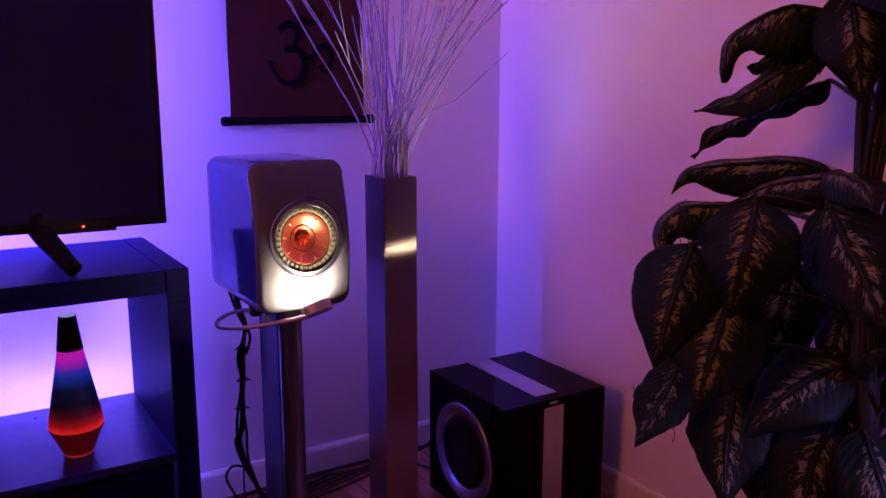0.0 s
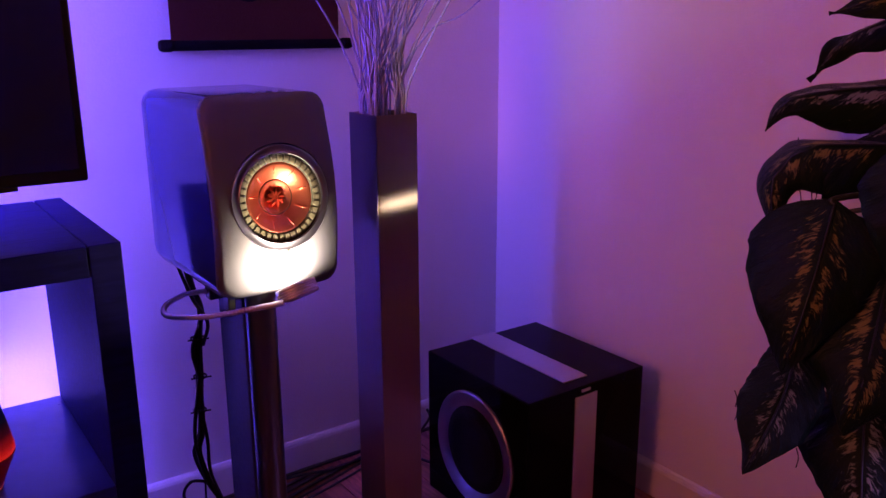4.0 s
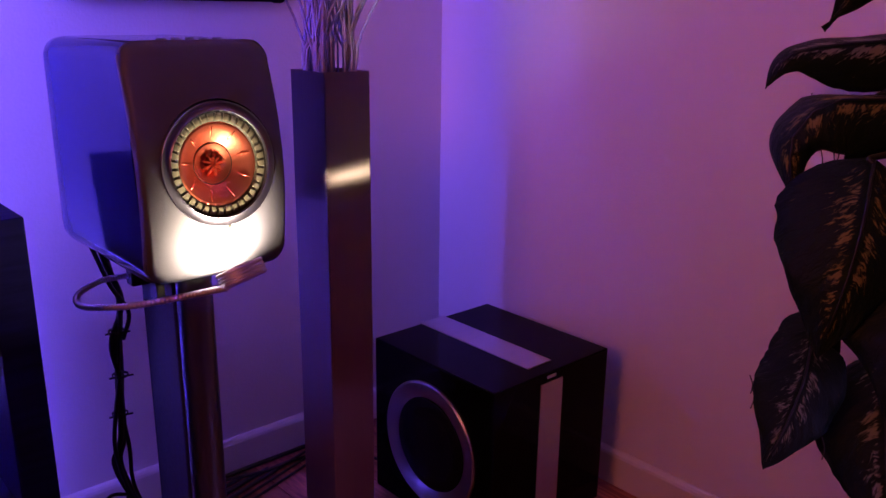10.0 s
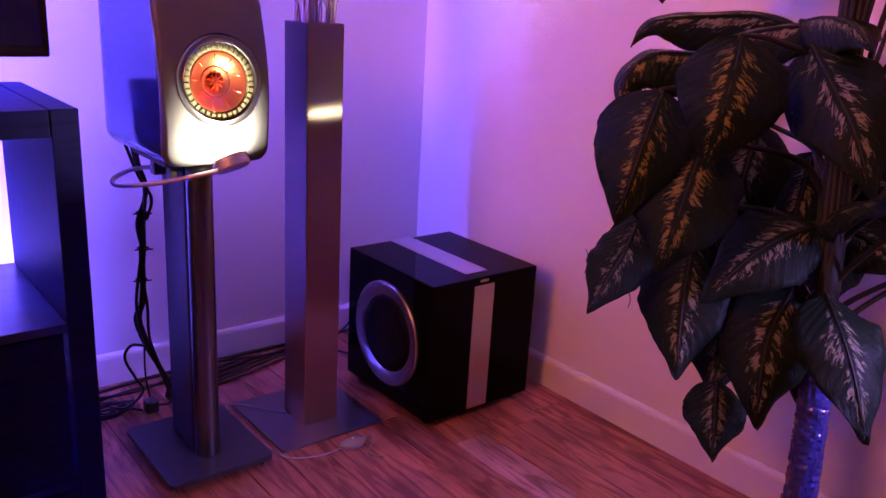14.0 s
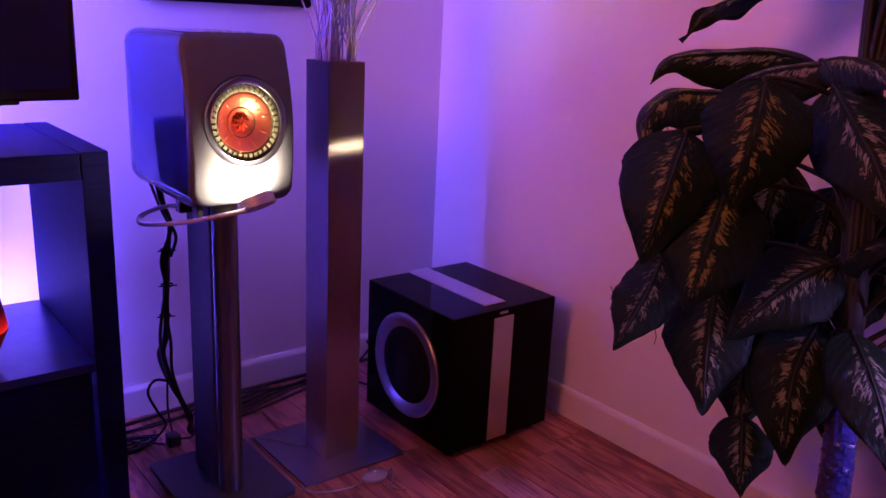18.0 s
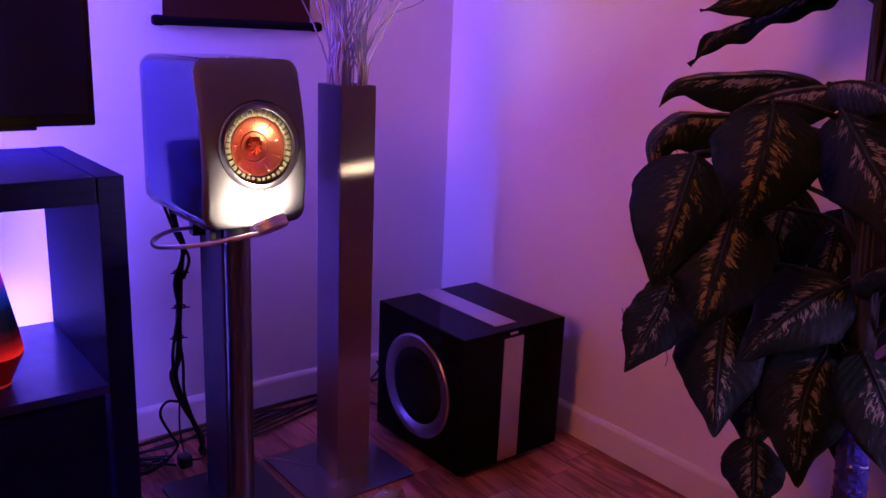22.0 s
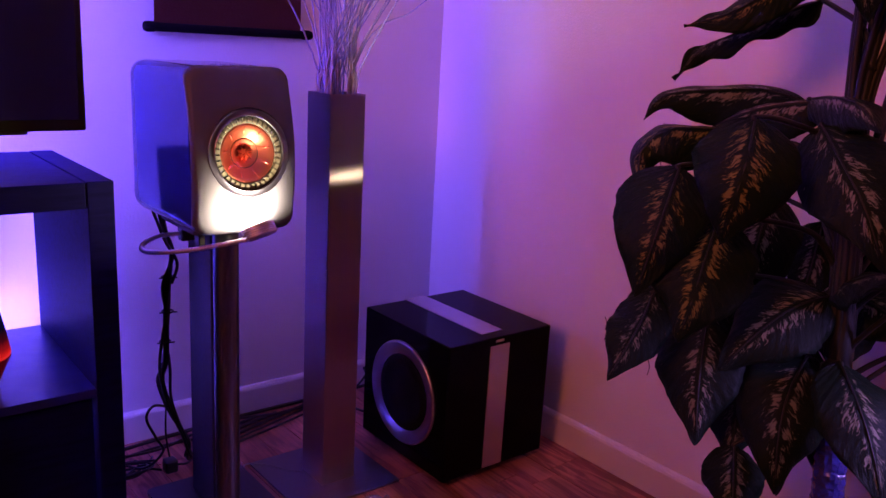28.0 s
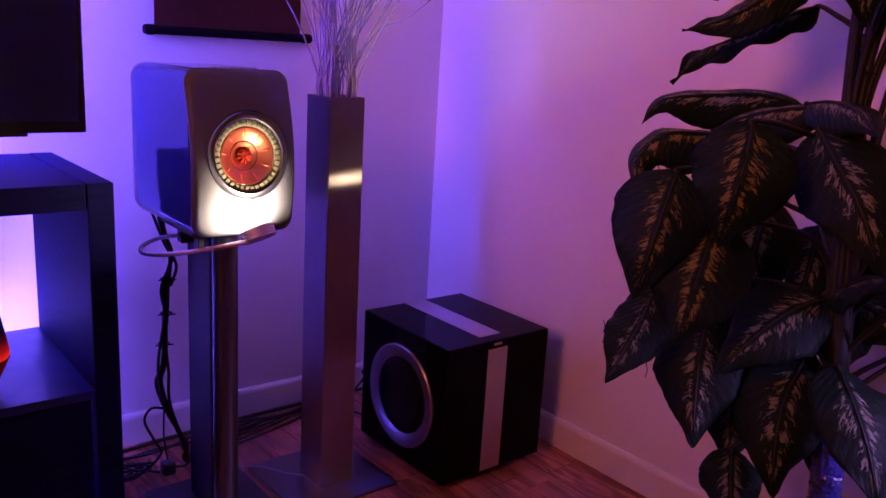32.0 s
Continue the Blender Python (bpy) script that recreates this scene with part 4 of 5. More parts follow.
def inline_switch():
    s = thing("inline_switch", (-0.615, -0.600, 0.0), "clear plastic inline switch on a thin transparent cord", "switch")
    part("case", lathe([(0.0001, 0.0), (0.010, 0.0005), (0.0145, 0.004), (0.0150, 0.010), (0.012, 0.0155), (0.006, 0.018), (0.0001, 0.0182)], Matrix.Translation((-0.612, -0.600, 0.0005)) @ Matrix.Diagonal((2.2, 1.45, 1.15, 1)), 28), CLEAR, s, "rounded clear case", smooth=40)
    part("wheel", lathe([(0.0001, -0.0035), (0.006, -0.003), (0.006, 0.003), (0.0001, 0.0035)], pose(-0.612, -0.600, 0.016, 90, 0, 0), 18), TRIM, s)
    part("cord", tube(spline([(-0.640, -0.600, 0.006), (-0.70, -0.598, 0.003), (-0.766, -0.560, 0.003), (-0.780, -0.47, 0.003), (-0.785, -0.36, 0.003), (-0.775, -0.28, 0.004), (-0.74, -0.30, 0.009), (-0.70, -0.36, 0.0085), (-0.672, -0.395, 0.010)], 8), 0.0019, 6), CLEAR, s, smooth=1)
    part("cord", tube(spline([(-0.584, -0.600, 0.006), (-0.555, -0.585, 0.003), (-0.57, -0.615, 0.003), (-0.60, -0.65, 0.003), (-0.58, -0.68, 0.003)], 8), 0.0019, 6), CLEAR, s, smooth=1)
    return s


inline_switch()


# ---- the potted plant ----
def leaf_material(name, tint):
    """Dark green with a feathered cream pattern that follows the side veins."""
    m = bpy.data.materials.new(name)
    m.use_nodes = True
    nt = m.node_tree
    b = nt.nodes["Principled BSDF"]
    uv, sp = nt.nodes.new("ShaderNodeUVMap"), nt.nodes.new("ShaderNodeSeparateXYZ")
    nt.links.new(uv.outputs[0], sp.inputs[0])
    oi = nt.nodes.new("ShaderNodeObjectInfo")

    def math_node(op, a, c, clamp=False):
        n = nt.nodes.new("ShaderNodeMath")
        n.operation, n.use_clamp = op, clamp
        for i, v in enumerate((a, c)):
            if isinstance(v, (int, float)):
                n.inputs[i].default_value = v
            elif v is not None:
                nt.links.new(v, n.inputs[i])
        return n.outputs[0]

    side = math_node("ABSOLUTE", math_node("SUBTRACT", sp.outputs["Y"], 0.5), None)
    warp = nt.nodes.new("ShaderNodeTexNoise")
    warp.inputs["Scale"].default_value, warp.inputs["Detail"].default_value = 7.0, 2
    shift = nt.nodes.new("ShaderNodeVectorMath")
    nt.links.new(uv.outputs[0], shift.inputs[0])
    nt.links.new(oi.outputs["Random"], shift.inputs[1])
    nt.links.new(shift.outputs[0], warp.inputs["Vector"])
    veins = math_node("SUBTRACT", sp.outputs["X"], math_node("MULTIPLY", side, 0.55))
    along = math_node("ADD", veins, math_node("MULTIPLY", warp.outputs["Fac"], 0.10))
    co = nt.nodes.new("ShaderNodeCombineXYZ")
    nt.links.new(math_node("MULTIPLY", along, 78.0), co.inputs["X"])
    nt.links.new(math_node("MULTIPLY", side, 16.0), co.inputs["Y"])
    nt.links.new(math_node("ADD", math_node("MULTIPLY", oi.outputs["Random"], 40.0), math_node("GREATER_THAN", sp.outputs["Y"], 0.5)), co.inputs["Z"])
    n1 = nt.nodes.new("ShaderNodeTexNoise")
    n1.inputs["Scale"].default_value, n1.inputs["Detail"].default_value = 1.0, 4
    nt.links.new(co.outputs[0], n1.inputs["Vector"])
    n2 = nt.nodes.new("ShaderNodeTexNoise")
    n2.inputs["Scale"].default_value, n2.inputs["Detail"].default_value = 5.0, 3
    nt.links.new(co.outputs[0], n2.inputs["Vector"])
    # strongest a little off the midrib, fading to the rim and to both ends
    mid = math_node("MULTIPLY", math_node("SUBTRACT", side, 0.02, True), 26.0, True)
    rim = math_node("MULTIPLY", math_node("SUBTRACT", 0.27, side), 5.5, True)
    ends = math_node("MULTIPLY", math_node("MULTIPLY", math_node("MULTIPLY", sp.outputs["X"], math_node("SUBTRACT", 1.0, sp.outputs["X"])), 7.0, True), 1.0)
    mask = math_node("MULTIPLY", math_node("MULTIPLY", mid, rim), ends)
    streak = math_node("ADD", math_node("MULTIPLY", n1.outputs["Fac"], 1.0), math_node("MULTIPLY", n2.outputs["Fac"], 0.25))
    clump = nt.nodes.new("ShaderNodeTexNoise")
    clump.inputs["Scale"].default_value, clump.inputs["Detail"].default_value = 0.22, 2
    nt.links.new(co.outputs[0], clump.inputs["Vector"])
    patchy = math_node("MULTIPLY", math_node("SUBTRACT", clump.outputs["Fac"], 0.5), 0.85)
    lim = math_node("ADD", math_node("SUBTRACT", 0.915, math_node("MULTIPLY", mask, 0.33)), patchy)
    fac = math_node("MULTIPLY", math_node("SUBTRACT", streak, lim), 7.0, True)
    mix = nt.nodes.new("ShaderNodeMix")
    mix.data_type = "RGBA"
    mix.inputs[6].default_value, mix.inputs[7].default_value = (0.0050, 0.0145, 0.0075, 1), (*tint, 1)
    nt.links.new(fac, mix.inputs[0])
    nt.links.new(mix.outputs[2], b.inputs["Base Color"])
    b.inputs["Roughness"].default_value = 0.50
    b.inputs["Specular IOR Level"].default_value = 0.155
    bp = nt.nodes.new("ShaderNodeBump")
    bp.inputs["Strength"].default_value, bp.inputs["Distance"].default_value = 0.6, 0.003
    ridge = math_node("SINE", math_node("MULTIPLY", veins, 75.0), None)
    nt.links.new(math_node("ADD", n1.outputs["Fac"], math_node("MULTIPLY", ridge, 0.2)), bp.inputs["Height"])
    nt.links.new(bp.outputs[0], b.inputs["Normal"])
    return m


LEAF = leaf_material("leaf_streaked_cream", (0.225, 0.245, 0.160))
LEAF_YELLOW = leaf_material("leaf_streaked_yellow", (0.225, 0.205, 0.055))
STEM = material("green_stem", (0.010, 0.014, 0.009), 0.5, vary=0.3, scale=30, stretch=(1, 1, 0.3), bump=0.02)
WRAP = material("wrapped_bark", (0.028, 0.034, 0.20), 0.14, vary=0.7, scale=55, stretch=(1, 1, 0.6), bump=0.1, bump_scale=110, spec=1.0)
ROPE = material("rope", (0.16, 0.13, 0.16), 0.5, vary=0.2, bump=0.05)
POT = material("pot_glaze", (0.05, 0.04, 0.04), 0.35, vary=0.2)
MOSS = material("dry_moss", (0.10, 0.075, 0.04), 0.95, vary=0.5, scale=60, bump=0.08)


def add_leaf(plant, root, spine, width, face, fold=14, wave=0.005, seed=1, left=1.0, right=1.0, threads=0, yellow=False):
    """A leaf along its midrib from base to tip; face: the way its upper side looks; fold: degrees by which its halves hang from the midrib."""
    rnd = random.Random(seed)
    N0 = Vector(face).normalized()
    folds = fold if isinstance(fold, tuple) else (fold, fold)
    fine = spline(spine, 12)
    run = [0.0]
    for a, b in zip(fine, fine[1:]):
        run.append(run[-1] + (b - a).length)

    def at(u):
        d = u * run[-1]
        i = max(k for k in range(len(run) - 1) if run[k] <= d + 1e-9)
        t = (d - run[i]) / max(1e-9, run[i + 1] - run[i])
        return fine[i].lerp(fine[i + 1], t)

    bm = bmesh.new()
    layer = bm.loops.layers.uv.new("UVMap")
    nu, nv = 30, 12
    ph = [rnd.uniform(0, 6.28) for _ in range(6)]
    rows = []
    for i in range(nu + 1):
        u = i / nu
        c = at(u)
        T = (at(min(1.0, u + 0.03)) - at(max(0.0, u - 0.03))).normalized()
        N = (N0 - T * N0.dot(T)).normalized()
        S = T.cross(N)
        point = max(0.0, (u - 0.62) / 0.38)
        w = width * 0.5 * (math.sin(math.pi * min(1.0, u ** 0.68)) ** 0.72 * (1 - 0.10 * u) * (1 - 0.38 * point * point * (3 - 2 * point)) + 0.010)
        row = []
        for j in range(nv + 1):
            v = 2 * j / nv - 1
            k = abs(v)
            half = w * (left if v < 0 else right)
            half *= 1 + 0.045 * math.sin(8 * u + ph[0] + (1.7 if v > 0 else 0)) + 0.02 * math.sin(23 * u + ph[4] + (2.6 if v > 0 else 0))
            if k > 0.95:
                half *= 1 + rnd.uniform(-0.018, 0.018)
            ang = radians(folds[0] if v < 0 else folds[1]) * (0.55 + 0.75 * k)
            ripple = wave * (math.sin(10 * u + ph[1] + (2 if v > 0 else 0)) * k**2 + 0.55 * math.sin(24 * u + ph[2] + 2 * v) * k**3)
            quilt = 0.0011 * math.sin(70 * (u - 0.30 * k)) * (1 - k) * min(1.0, 6 * k)
            q = c + S * (half * v * math.cos(ang)) - N * (half * k * math.sin(ang)) + N * (ripple + quilt)
            row.append((bm.verts.new(q), u, (v + 1) / 2))
        rows.append(row)
    for a, b in zip(rows, rows[1:]):
        for j in range(nv):
            quad = (a[j], a[j + 1], b[j + 1], b[j])
            f = bm.faces.new([q[0] for q in quad])
            for loop, q in zip(f.loops, quad):
                loop[layer].uv = (q[1], q[2])
    edge = [rows[i][0 if rnd.random() < 0.6 else nv][0].co.copy() for i in (11, 14, 17, 20, 23, 26)]
    ob = part("leaf", bm, LEAF_YELLOW if yellow else LEAF, plant, smooth=1)
    mod = ob.modifiers.new("thickness", "SOLIDIFY")
    mod.thickness = 0.0012
    # midrib, stalk and the frayed threads of the cloth
    rib = [at(u) + N0 * 0.0006 for u in (0, 0.12, 0.25, 0.4, 0.55, 0.7, 0.82, 0.9)]
    part("midrib", tube(rib, lambda t: 0.0019 * (1 - 0.7 * t) + 0.0003, 5), STEM, ob, smooth=1)
    B = Vector(spine[0])
    if root:
        R0 = Vector(root)
        mid = (R0 + B) / 2 + Vector((0, 0, 0.35 * (B - R0).length)) * (0.5 if B.z > R0.z - 0.05 else 1.0)
        part("stalk", tube(spline([R0, (R0 + mid) / 2 + Vector((0, 0, 0.02)), mid * 0.55 + B * 0.45, B, at(0.04)], 6), lambda t: 0.0058 - 0.0030 * t, 7), STEM, ob, smooth=1)
    for k in range(threads):
        q = edge[k % len(edge)] + Vector((rnd.uniform(-0.006, 0.006), rnd.uniform(-0.006, 0.006), 0.004))
        d = Vector((rnd.uniform(-0.008, 0.006), rnd.uniform(-0.008, 0.008), -rnd.uniform(0.012, 0.034)))
        part("thread", tube(spline([q, q + d * 0.5 + Vector((0.002, -0.002, 0)), q + d], 3), 0.0007, 4), STEM, ob)
    return ob


def potted_plant():
    p = thing("potted_plant", (-0.27, -1.44, 0.0), "tall artificial plant with drooping dark leaves streaked cream", "plant")
    m = Matrix.Translation((-0.27, -1.46, 0))
    pot = part("pot", lathe([(0.0001, 0.001), (0.082, 0.001), (0.086, 0.01), (0.100, 0.095), (0.107, 0.098), (0.108, 0.112), (0.102, 0.114), (0.099, 0.102), (0.0001, 0.100)], m, 48), POT, p, "dark round pot", smooth=40)
    rnd = random.Random(11)
    bm = lathe([(0.103, 0.108), (0.102, 0.116), (0.085, 0.126), (0.055, 0.132), (0.025, 0.135), (0.0001, 0.136)], m, 32)
    for v in bm.verts:
        v.co += Vector((0, 0, rnd.uniform(-0.005, 0.008)))
    part("moss", bm, MOSS, pot, "dry brown moss", smooth=1)
    for _ in range(130):
        a, r = rnd.uniform(0, 6.28), rnd.uniform(0.03, 0.102)
        q = m @ Vector((r * math.cos(a), r * math.sin(a), 0.118))
        part("moss_sprig", tube([q, q + Vector((rnd.uniform(-0.008, 0.008), rnd.uniform(-0.008, 0.008), rnd.uniform(0.014, 0.036)))], 0.0011, 4), MOSS, pot)
    line = spline([(-0.276, -1.466, 0.118), (-0.273, -1.455, 0.30), (-0.271, -1.446, 0.42), (-0.264, -1.428, 0.60), (-0.256, -1.402, 0.80), (-0.248, -1.382, 1.0)], 8)
    bm = tube(spline([tuple(q) for q in line[:22:3]], 10), lambda t: 0.0270 - 0.003 * t, 26)
    for v in bm.verts:
        v.co += Vector((rnd.uniform(-1, 1), rnd.uniform(-1, 1), rnd.uniform(-1, 1))) * 0.0019
    trunk = part("trunk", bm, WRAP, p, "trunk wrapped in crinkled shiny film", smooth=18)
    part("upper_trunk", tube(line[20:], lambda t: 0.020 - 0.006 * t, 12), STEM, p, smooth=1)
    for k, z in enumerate((0.180, 0.188, 0.196, 0.204, 0.212)):
        q = (z - 0.19) / 0.26
        part("binding", lathe([(0.0262, -0.003), (0.0300, -0.0015), (0.0300, 0.0015), (0.0262, 0.003)], Matrix.Translation((-0.275 + 0.004 * q, -1.461 + 0.014 * q, z)) @ pose(0, 0, 0, 6 * (k % 3 - 1), 4, 0), 22), ROPE, trunk)
    # stems that hug the upper trunk and fan out above it
    for k in range(11):
        a = 2 * math.pi * k / 11
        x, y = 0.015 * math.cos(a), 0.015 * math.sin(a)
        fan = (0.25 + 0.9 * rnd.random()) * (1.0 if y < 0 else 0.45)
        part("stem", tube(spline([(-0.262 + x, -1.425 + y, 0.58), (-0.255 + x, -1.402 + y, 0.82), (-0.247 + x * 1.1, -1.380 + y * 1.1, 1.00), (-0.247 + x * 2.4, -1.378 + y * 2.2 - 0.05 * fan, 1.18), (-0.25 + x * 4.5, -1.375 + y * 3.0 - 0.20 * fan, 1.42)], 6), lambda t: 0.0088 - 0.005 * t, 7), STEM, p, smooth=1)
    A = lambda z: (-0.262, -1.40, z)
    # the long arched leaves at the top of the lower tier
    add_leaf(p, A(0.90), [(-0.074, -1.202, 0.974), (-0.116, -1.145, 0.992), (-0.170, -1.095, 0.988), (-0.247, -1.037, 0.978), (-0.275, -1.016, 0.961), (-0.298, -1.007, 0.925)], 0.15, (-0.47, -0.24, 0.85), (42, 20), 0.003, 1, 1, 1)
    add_leaf(p, A(0.88), [(-0.234, -1.327, 0.984), (-0.253, -1.270, 0.977), (-0.267, -1.207, 0.959), (-0.289, -1.139, 0.921)], 0.12, (-0.43, -0.24, 0.87), (48, 20), 0.004, 2, 1, 1)
    add_leaf(p, A(0.88), [(-0.248, -1.299, 0.987), (-0.293, -1.364, 0.996), (-0.341, -1.428, 0.987), (-0.393, -1.487, 0.954)], 0.115, (-0.48, -0.19, 0.86), (20, 46), 0.004, 3, 1, 1)
    add_leaf(p, A(0.84), [(-0.323, -1.215, 0.927), (-0.370, -1.180, 0.928), (-0.418, -1.147, 0.923), (-0.451, -1.126, 0.881), (-0.453, -1.139, 0.812)], 0.15, (-0.64, 0.05, 0.77), (46, 20), 0.005, 4, 1, 1, 5, yellow=True)
    # the broad leaves that hang towards the room
    add_leaf(p, A(0.86), [(-0.468, -1.339, 0.965), (-0.508, -1.359, 0.906), (-0.521, -1.355, 0.840), (-0.502, -1.330, 0.777)], 0.158, (-0.77, -0.47, 0.42), 12, 0.005, 5, 1, 1, yellow=True)
    add_leaf(p, A(0.80), [(-0.485, -1.233, 0.879), (-0.533, -1.250, 0.822), (-0.561, -1.252, 0.754), (-0.570, -1.238, 0.676)], 0.148, (-0.71, -0.52, 0.47), 16, 0.006, 6, 0.95, 1.2, yellow=True)
    add_leaf(p, A(0.72), [(-0.449, -1.290, 0.803), (-0.501, -1.308, 0.742), (-0.535, -1.318, 0.687), (-0.551, -1.312, 0.622)], 0.175, (-0.72, -0.47, 0.51), 14, 0.005, 7, 1, 1, yellow=True)
    add_leaf(p, A(0.62), [(-0.432, -1.175, 0.649), (-0.485, -1.194, 0.609), (-0.525, -1.198, 0.568), (-0.555, -1.191, 0.516)], 0.112, (-0.65, -0.49, 0.59), 14, 0.006, 8, 1, 1, 4)
    add_leaf(p, A(0.58), [(-0.344, -1.230, 0.617), (-0.401, -1.264, 0.540), (-0.429, -1.285, 0.477), (-0.448, -1.304, 0.418)], 0.138, (-0.81, -0.31, 0.49), 14, 0.005, 9, 1.1, 1.25)
    add_leaf(p, A(0.62), [(-0.268, -1.401, 0.679), (-0.340, -1.380, 0.665), (-0.400, -1.357, 0.625), (-0.446, -1.323, 0.556)], 0.152, (-0.66, -0.36, 0.66), 14, 0.006, 10, 1.0, 1.0)
    add_leaf(p, A(0.52), [(-0.281, -1.385, 0.573), (-0.345, -1.393, 0.515), (-0.380, -1.408, 0.446), (-0.389, -1.421, 0.366)], 0.16, (-0.73, -0.38, 0.57), 14, 0.008, 11, 1, 1)
    add_leaf(p, A(0.44), [(-0.352, -1.319, 0.400), (-0.390, -1.346, 0.372), (-0.411, -1.363, 0.339), (-0.420, -1.372, 0.294)], 0.112, (-0.68, -0.39, 0.62), 16, 0.008, 12, 1, 1)
    add_leaf(p, A(0.86), [(-0.345, -1.376, 0.956), (-0.386, -1.439, 0.904), (-0.404, -1.490, 0.849), (-0.403, -1.530, 0.766)], 0.15, (-0.84, -0.36, 0.41), 14, 0.006, 13, 1, 1)
    add_leaf(p, A(0.52), [(-0.295, -1.445, 0.583), (-0.349, -1.503, 0.551), (-0.376, -1.549, 0.495), (-0.388, -1.583, 0.417)], 0.135, (-0.58, -0.44, 0.69), 14, 0.007, 14, 1, 1)
    # leaves that point past the trunk
    add_leaf(p, A(0.66), [(-0.260, -1.387, 0.680), (-0.298, -1.452, 0.725), (-0.348, -1.525, 0.760), (-0.386, -1.590, 0.771)], 0.095, (-0.59, -0.24, 0.77), 20, 0.005, 15, 1, 1)
    add_leaf(p, A(0.60), [(-0.196, -1.365, 0.662), (-0.192, -1.420, 0.665), (-0.205, -1.474, 0.653), (-0.223, -1.540, 0.620)], 0.12, (-0.71, -0.28, 0.65), 20, 0.005, 16, 1, 1)
    add_leaf(p, A(0.70), [(-0.125, -1.328, 0.765), (-0.125, -1.379, 0.755), (-0.120, -1.431, 0.717), (-0.109, -1.492, 0.663)], 0.12, (-0.73, -0.30, 0.62), 20, 0.005, 17, 1, 1)
    # leaves in the shade nearer the trunk
    add_leaf(p, A(0.74), [(-0.246, -1.256, 0.823), (-0.295, -1.274, 0.748), (-0.320, -1.275, 0.684), (-0.346, -1.271, 0.604)], 0.15, (-0.79, -0.48, 0.39), 14, 0.005, 21, 1, 1)
    add_leaf(p, A(0.56), [(-0.249, -1.250, 0.535), (-0.302, -1.285, 0.472), (-0.336, -1.305, 0.424), (-0.358, -1.317, 0.366)], 0.15, (-0.73, -0.43, 0.53), 14, 0.005, 22, 1, 1)
    add_leaf(p, A(0.52), [(-0.180, -1.382, 0.533), (-0.234, -1.413, 0.473), (-0.262, -1.431, 0.415), (-0.274, -1.444, 0.354)], 0.125, (-0.77, -0.35, 0.53), 14, 0.005, 23, 1, 1)
    add_leaf(p, A(0.66), [(-0.163, -1.316, 0.775), (-0.190, -1.324, 0.730), (-0.209, -1.328, 0.684), (-0.226, -1.323, 0.625)], 0.11, (-0.79, -0.41, 0.46), 18, 0.005, 24, 1, 1)
    add_leaf(p, A(0.60), [(-0.197, -1.291, 0.623), (-0.244, -1.310, 0.553), (-0.270, -1.320, 0.499), (-0.297, -1.322, 0.432)], 0.15, (-0.77, -0.42, 0.49), 14, 0.005, 25, 1, 1)
    add_leaf(p, A(0.80), [(-0.339, -1.172, 0.833), (-0.367, -1.185, 0.768), (-0.384, -1.182, 0.708), (-0.403, -1.181, 0.649)], 0.12, (-0.76, -0.52, 0.40), 14, 0.005, 26, 1, 1)
    add_leaf(p, A(0.62), [(-0.143, -1.377, 0.668), (-0.172, -1.392, 0.616), (-0.195, -1.397, 0.571), (-0.209, -1.406, 0.516)], 0.11, (-0.81, -0.37, 0.44), 18, 0.005, 27, 1, 1)
    add_leaf(p, A(0.64), [(-0.403, -1.172, 0.667), (-0.435, -1.167, 0.623), (-0.455, -1.157, 0.588), (-0.476, -1.147, 0.557)], 0.085, (-0.68, -0.51, 0.54), 14, 0.005, 28, 1, 1)
    add_leaf(p, A(0.62), [(-0.257, -1.249, 0.666), (-0.294, -1.256, 0.607), (-0.313, -1.252, 0.557), (-0.336, -1.248, 0.503)], 0.14, (-0.76, -0.47, 0.46), 14, 0.005, 29, 1, 1)
    # the upper tier
    add_leaf(p, A(1.16), [(-0.295, -1.320, 1.254), (-0.346, -1.283, 1.264), (-0.380, -1.235, 1.239), (-0.399, -1.208, 1.208), (-0.402, -1.202, 1.141)], 0.15, (-0.45, -0.10, 0.89), (48, 20), 0.008, 31, 1, 1, 2)
    add_leaf(p, A(1.14), [(-0.244, -1.320, 1.221), (-0.281, -1.283, 1.222), (-0.309, -1.241, 1.200), (-0.337, -1.203, 1.163)], 0.13, (-0.61, -0.20, 0.76), (44, 20), 0.008, 32, 1, 1)
    add_leaf(p, A(1.08), [(-0.275, -1.289, 1.189), (-0.323, -1.254, 1.157), (-0.367, -1.213, 1.118), (-0.414, -1.157, 1.092)], 0.092, (-0.57, -0.29, 0.77), (26, 16), 0.004, 33, 1, 1, yellow=True)
    add_leaf(p, A(1.04), [(-0.219, -1.280, 1.146), (-0.243, -1.244, 1.129), (-0.278, -1.181, 1.093), (-0.312, -1.124, 1.059), (-0.340, -1.097, 1.003)], 0.07, (-0.43, -0.24, 0.87), (40, 20), 0.01, 34, 1, 1)
    add_leaf(p, A(1.16), [(-0.342, -1.381, 1.281), (-0.356, -1.405, 1.221), (-0.358, -1.417, 1.171), (-0.335, -1.414, 1.108)], 0.125, (-0.82, -0.51, 0.26), 14, 0.005, 35, 1, 1)
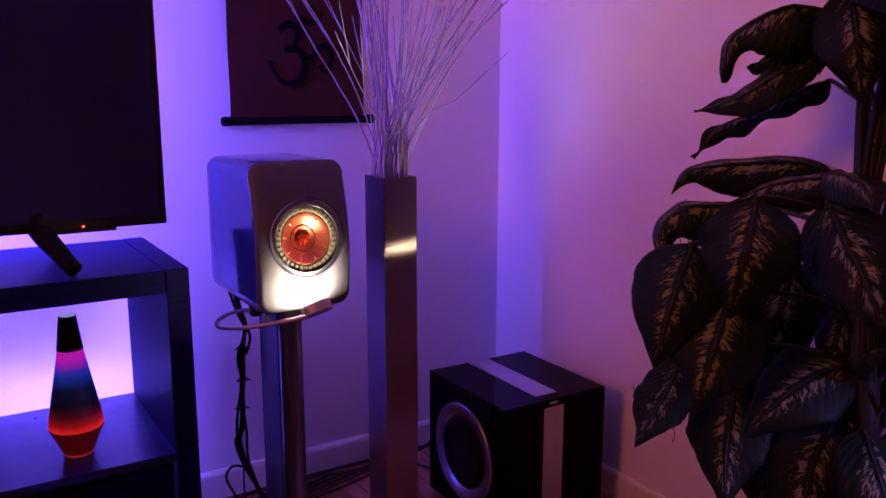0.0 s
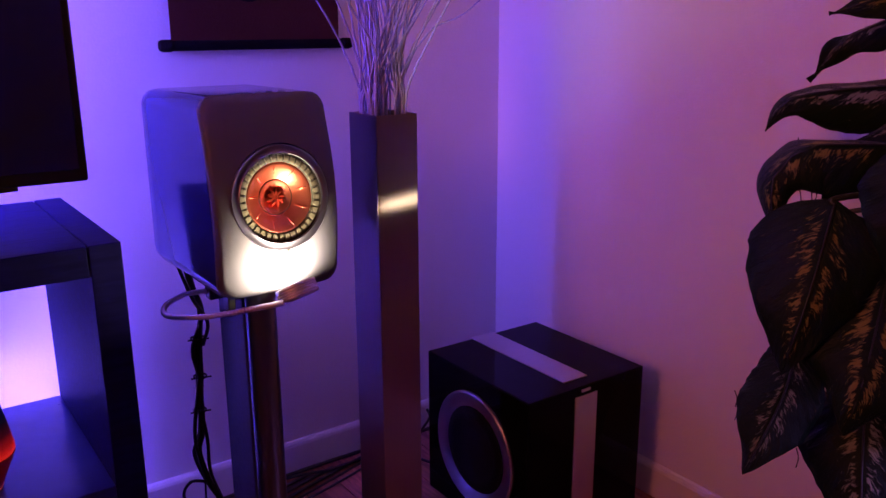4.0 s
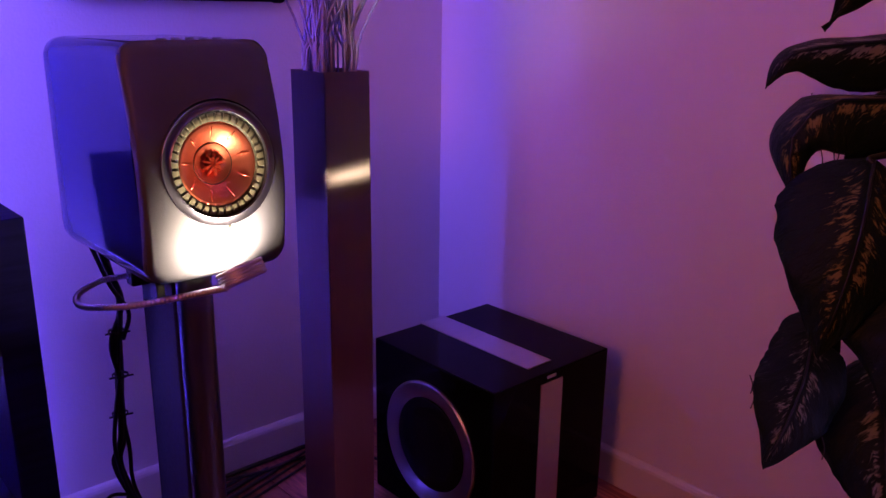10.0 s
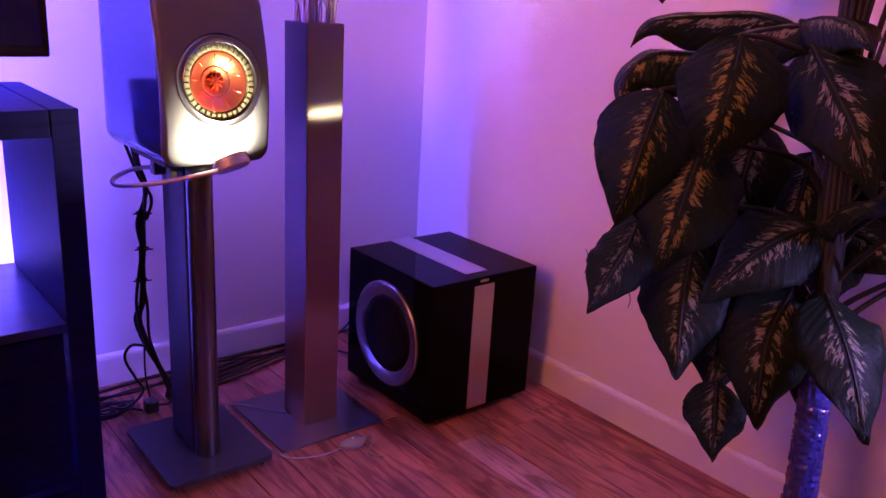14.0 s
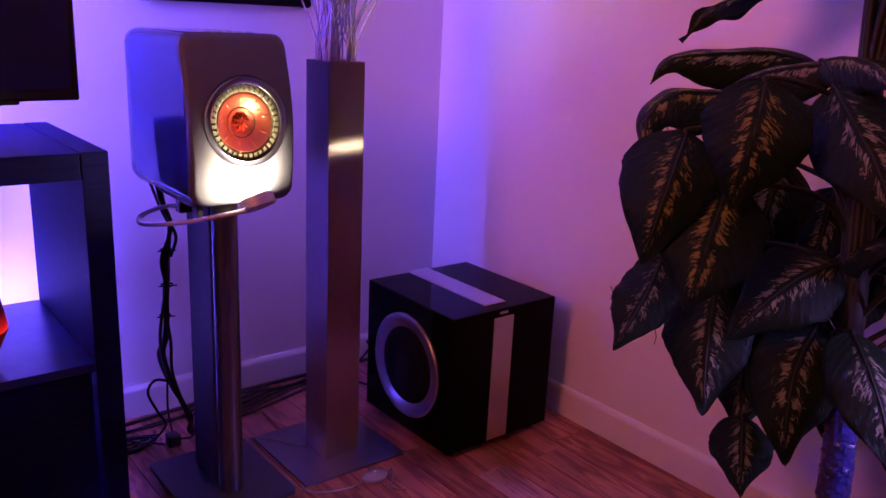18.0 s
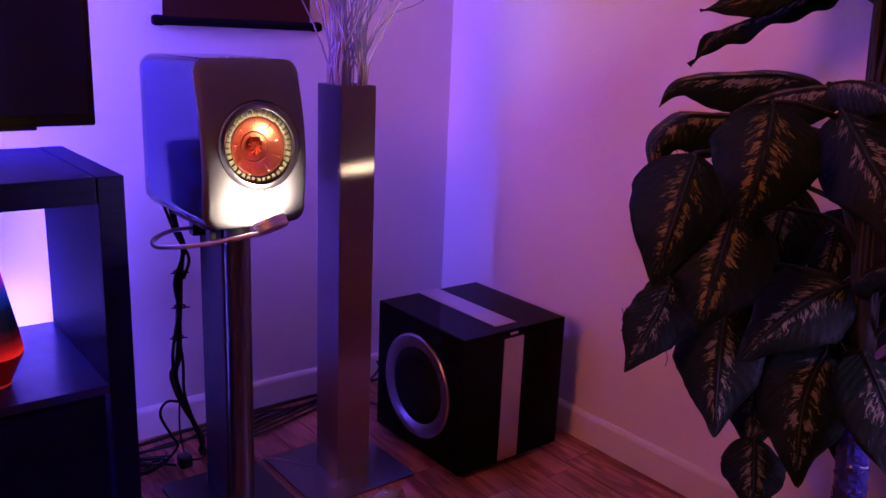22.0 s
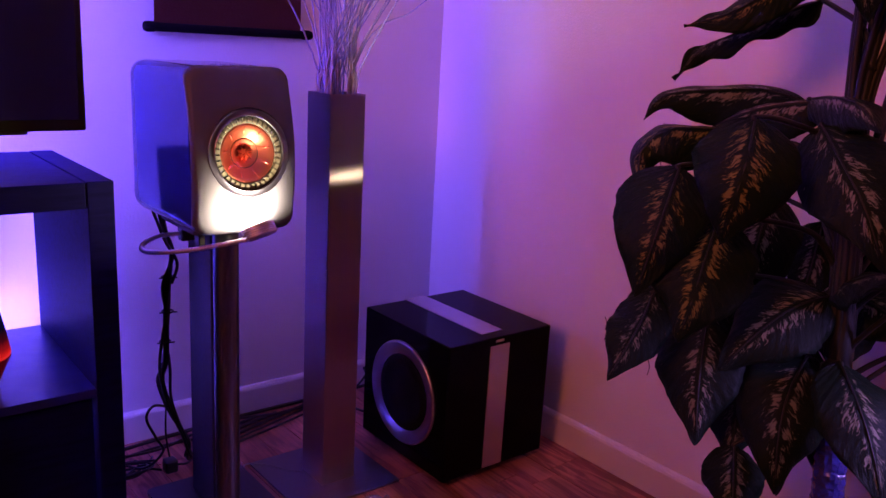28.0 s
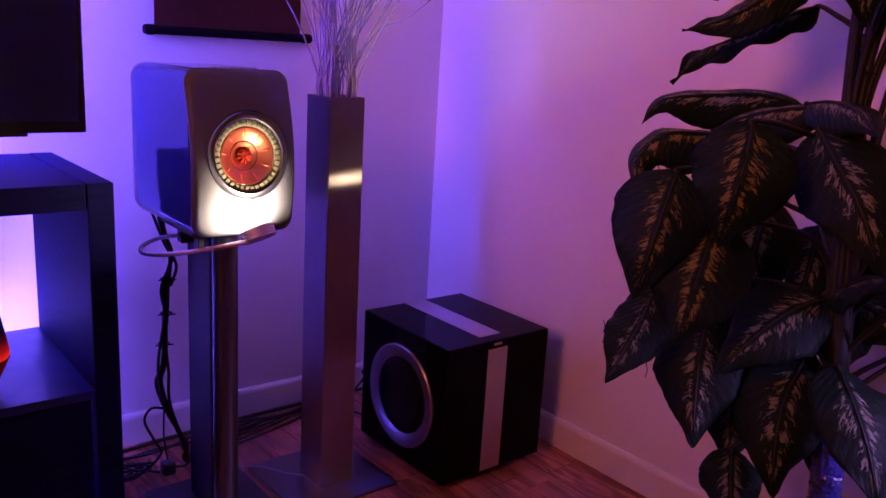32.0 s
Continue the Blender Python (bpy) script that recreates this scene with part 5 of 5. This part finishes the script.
    add_leaf(p, A(1.25), [(-0.318, -1.298, 1.325), (-0.363, -1.277, 1.350), (-0.409, -1.249, 1.341), (-0.445, -1.227, 1.298)], 0.14, (-0.29, 0.10, 0.95), 20, 0.005, 36, 1, 1)
    add_leaf(p, A(1.22), [(-0.282, -1.390, 1.317), (-0.332, -1.456, 1.290), (-0.365, -1.511, 1.244), (-0.388, -1.545, 1.182)], 0.14, (-0.39, -0.29, 0.87), 20, 0.005, 37, 1, 1)
    add_leaf(p, A(1.25), [(-0.319, -1.374, 1.340), (-0.399, -1.404, 1.360), (-0.471, -1.436, 1.334), (-0.509, -1.457, 1.285)], 0.14, (-0.30, -0.30, 0.90), 20, 0.005, 38, 1, 1)
    # bare stalks among the leaves
    for k in range(12):
        z, out = 0.42 + 0.045 * k, rnd.uniform(0.10, 0.24)
        turn = rnd.uniform(-1.9, 0.5)
        cx, cy = math.cos(turn) * out, math.sin(turn) * out
        part("stem", tube(spline([(-0.258, -1.42, z), (-0.258 + cx * 0.25, -1.42 + cy * 0.25, z + 0.07), (-0.258 + cx * 0.7, -1.42 + cy * 0.7, z + 0.15), (-0.258 + cx, -1.42 + cy, z + 0.17)], 6), lambda t: 0.0055 - 0.0025 * t, 6), STEM, p, smooth=1)
    return p


potted_plant()


# ---- floor boards ----
def floor_boards():
    rnd = random.Random(8)
    wide = 0.09
    far = bmesh.new()
    x = -0.045
    n = 0
    while x > -4.5:
        x1, x0 = x - 0.0006, x - wide + 0.0006
        if n == 0:
            x1 = 0.0
        y = -0.002
        first = True
        while y > -4.6:
            long = rnd.uniform(0.45, 1.25)
            if first:
                long *= rnd.random() + 0.15
                first = False
            if n == 3 and y > -0.5:
                y = -0.002
                long = 0.718
            y2 = max(-4.6, y - long)
            near = x0 > -1.75 and y > -2.2
            lift = rnd.uniform(-0.0002, 0.0002)
            bm = box((x0, y2 + 0.0006, -0.0035), (x1, y, lift), 0.0 if not near else 0.0009, 1, None if near else far)
            if near:
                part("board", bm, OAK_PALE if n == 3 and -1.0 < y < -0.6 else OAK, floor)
            y = y2
        x -= wide
        n += 1
    tagged(part("boards_beyond", far, OAK, floor), "more of the same oak boards", kind="stuff")


floor_boards()
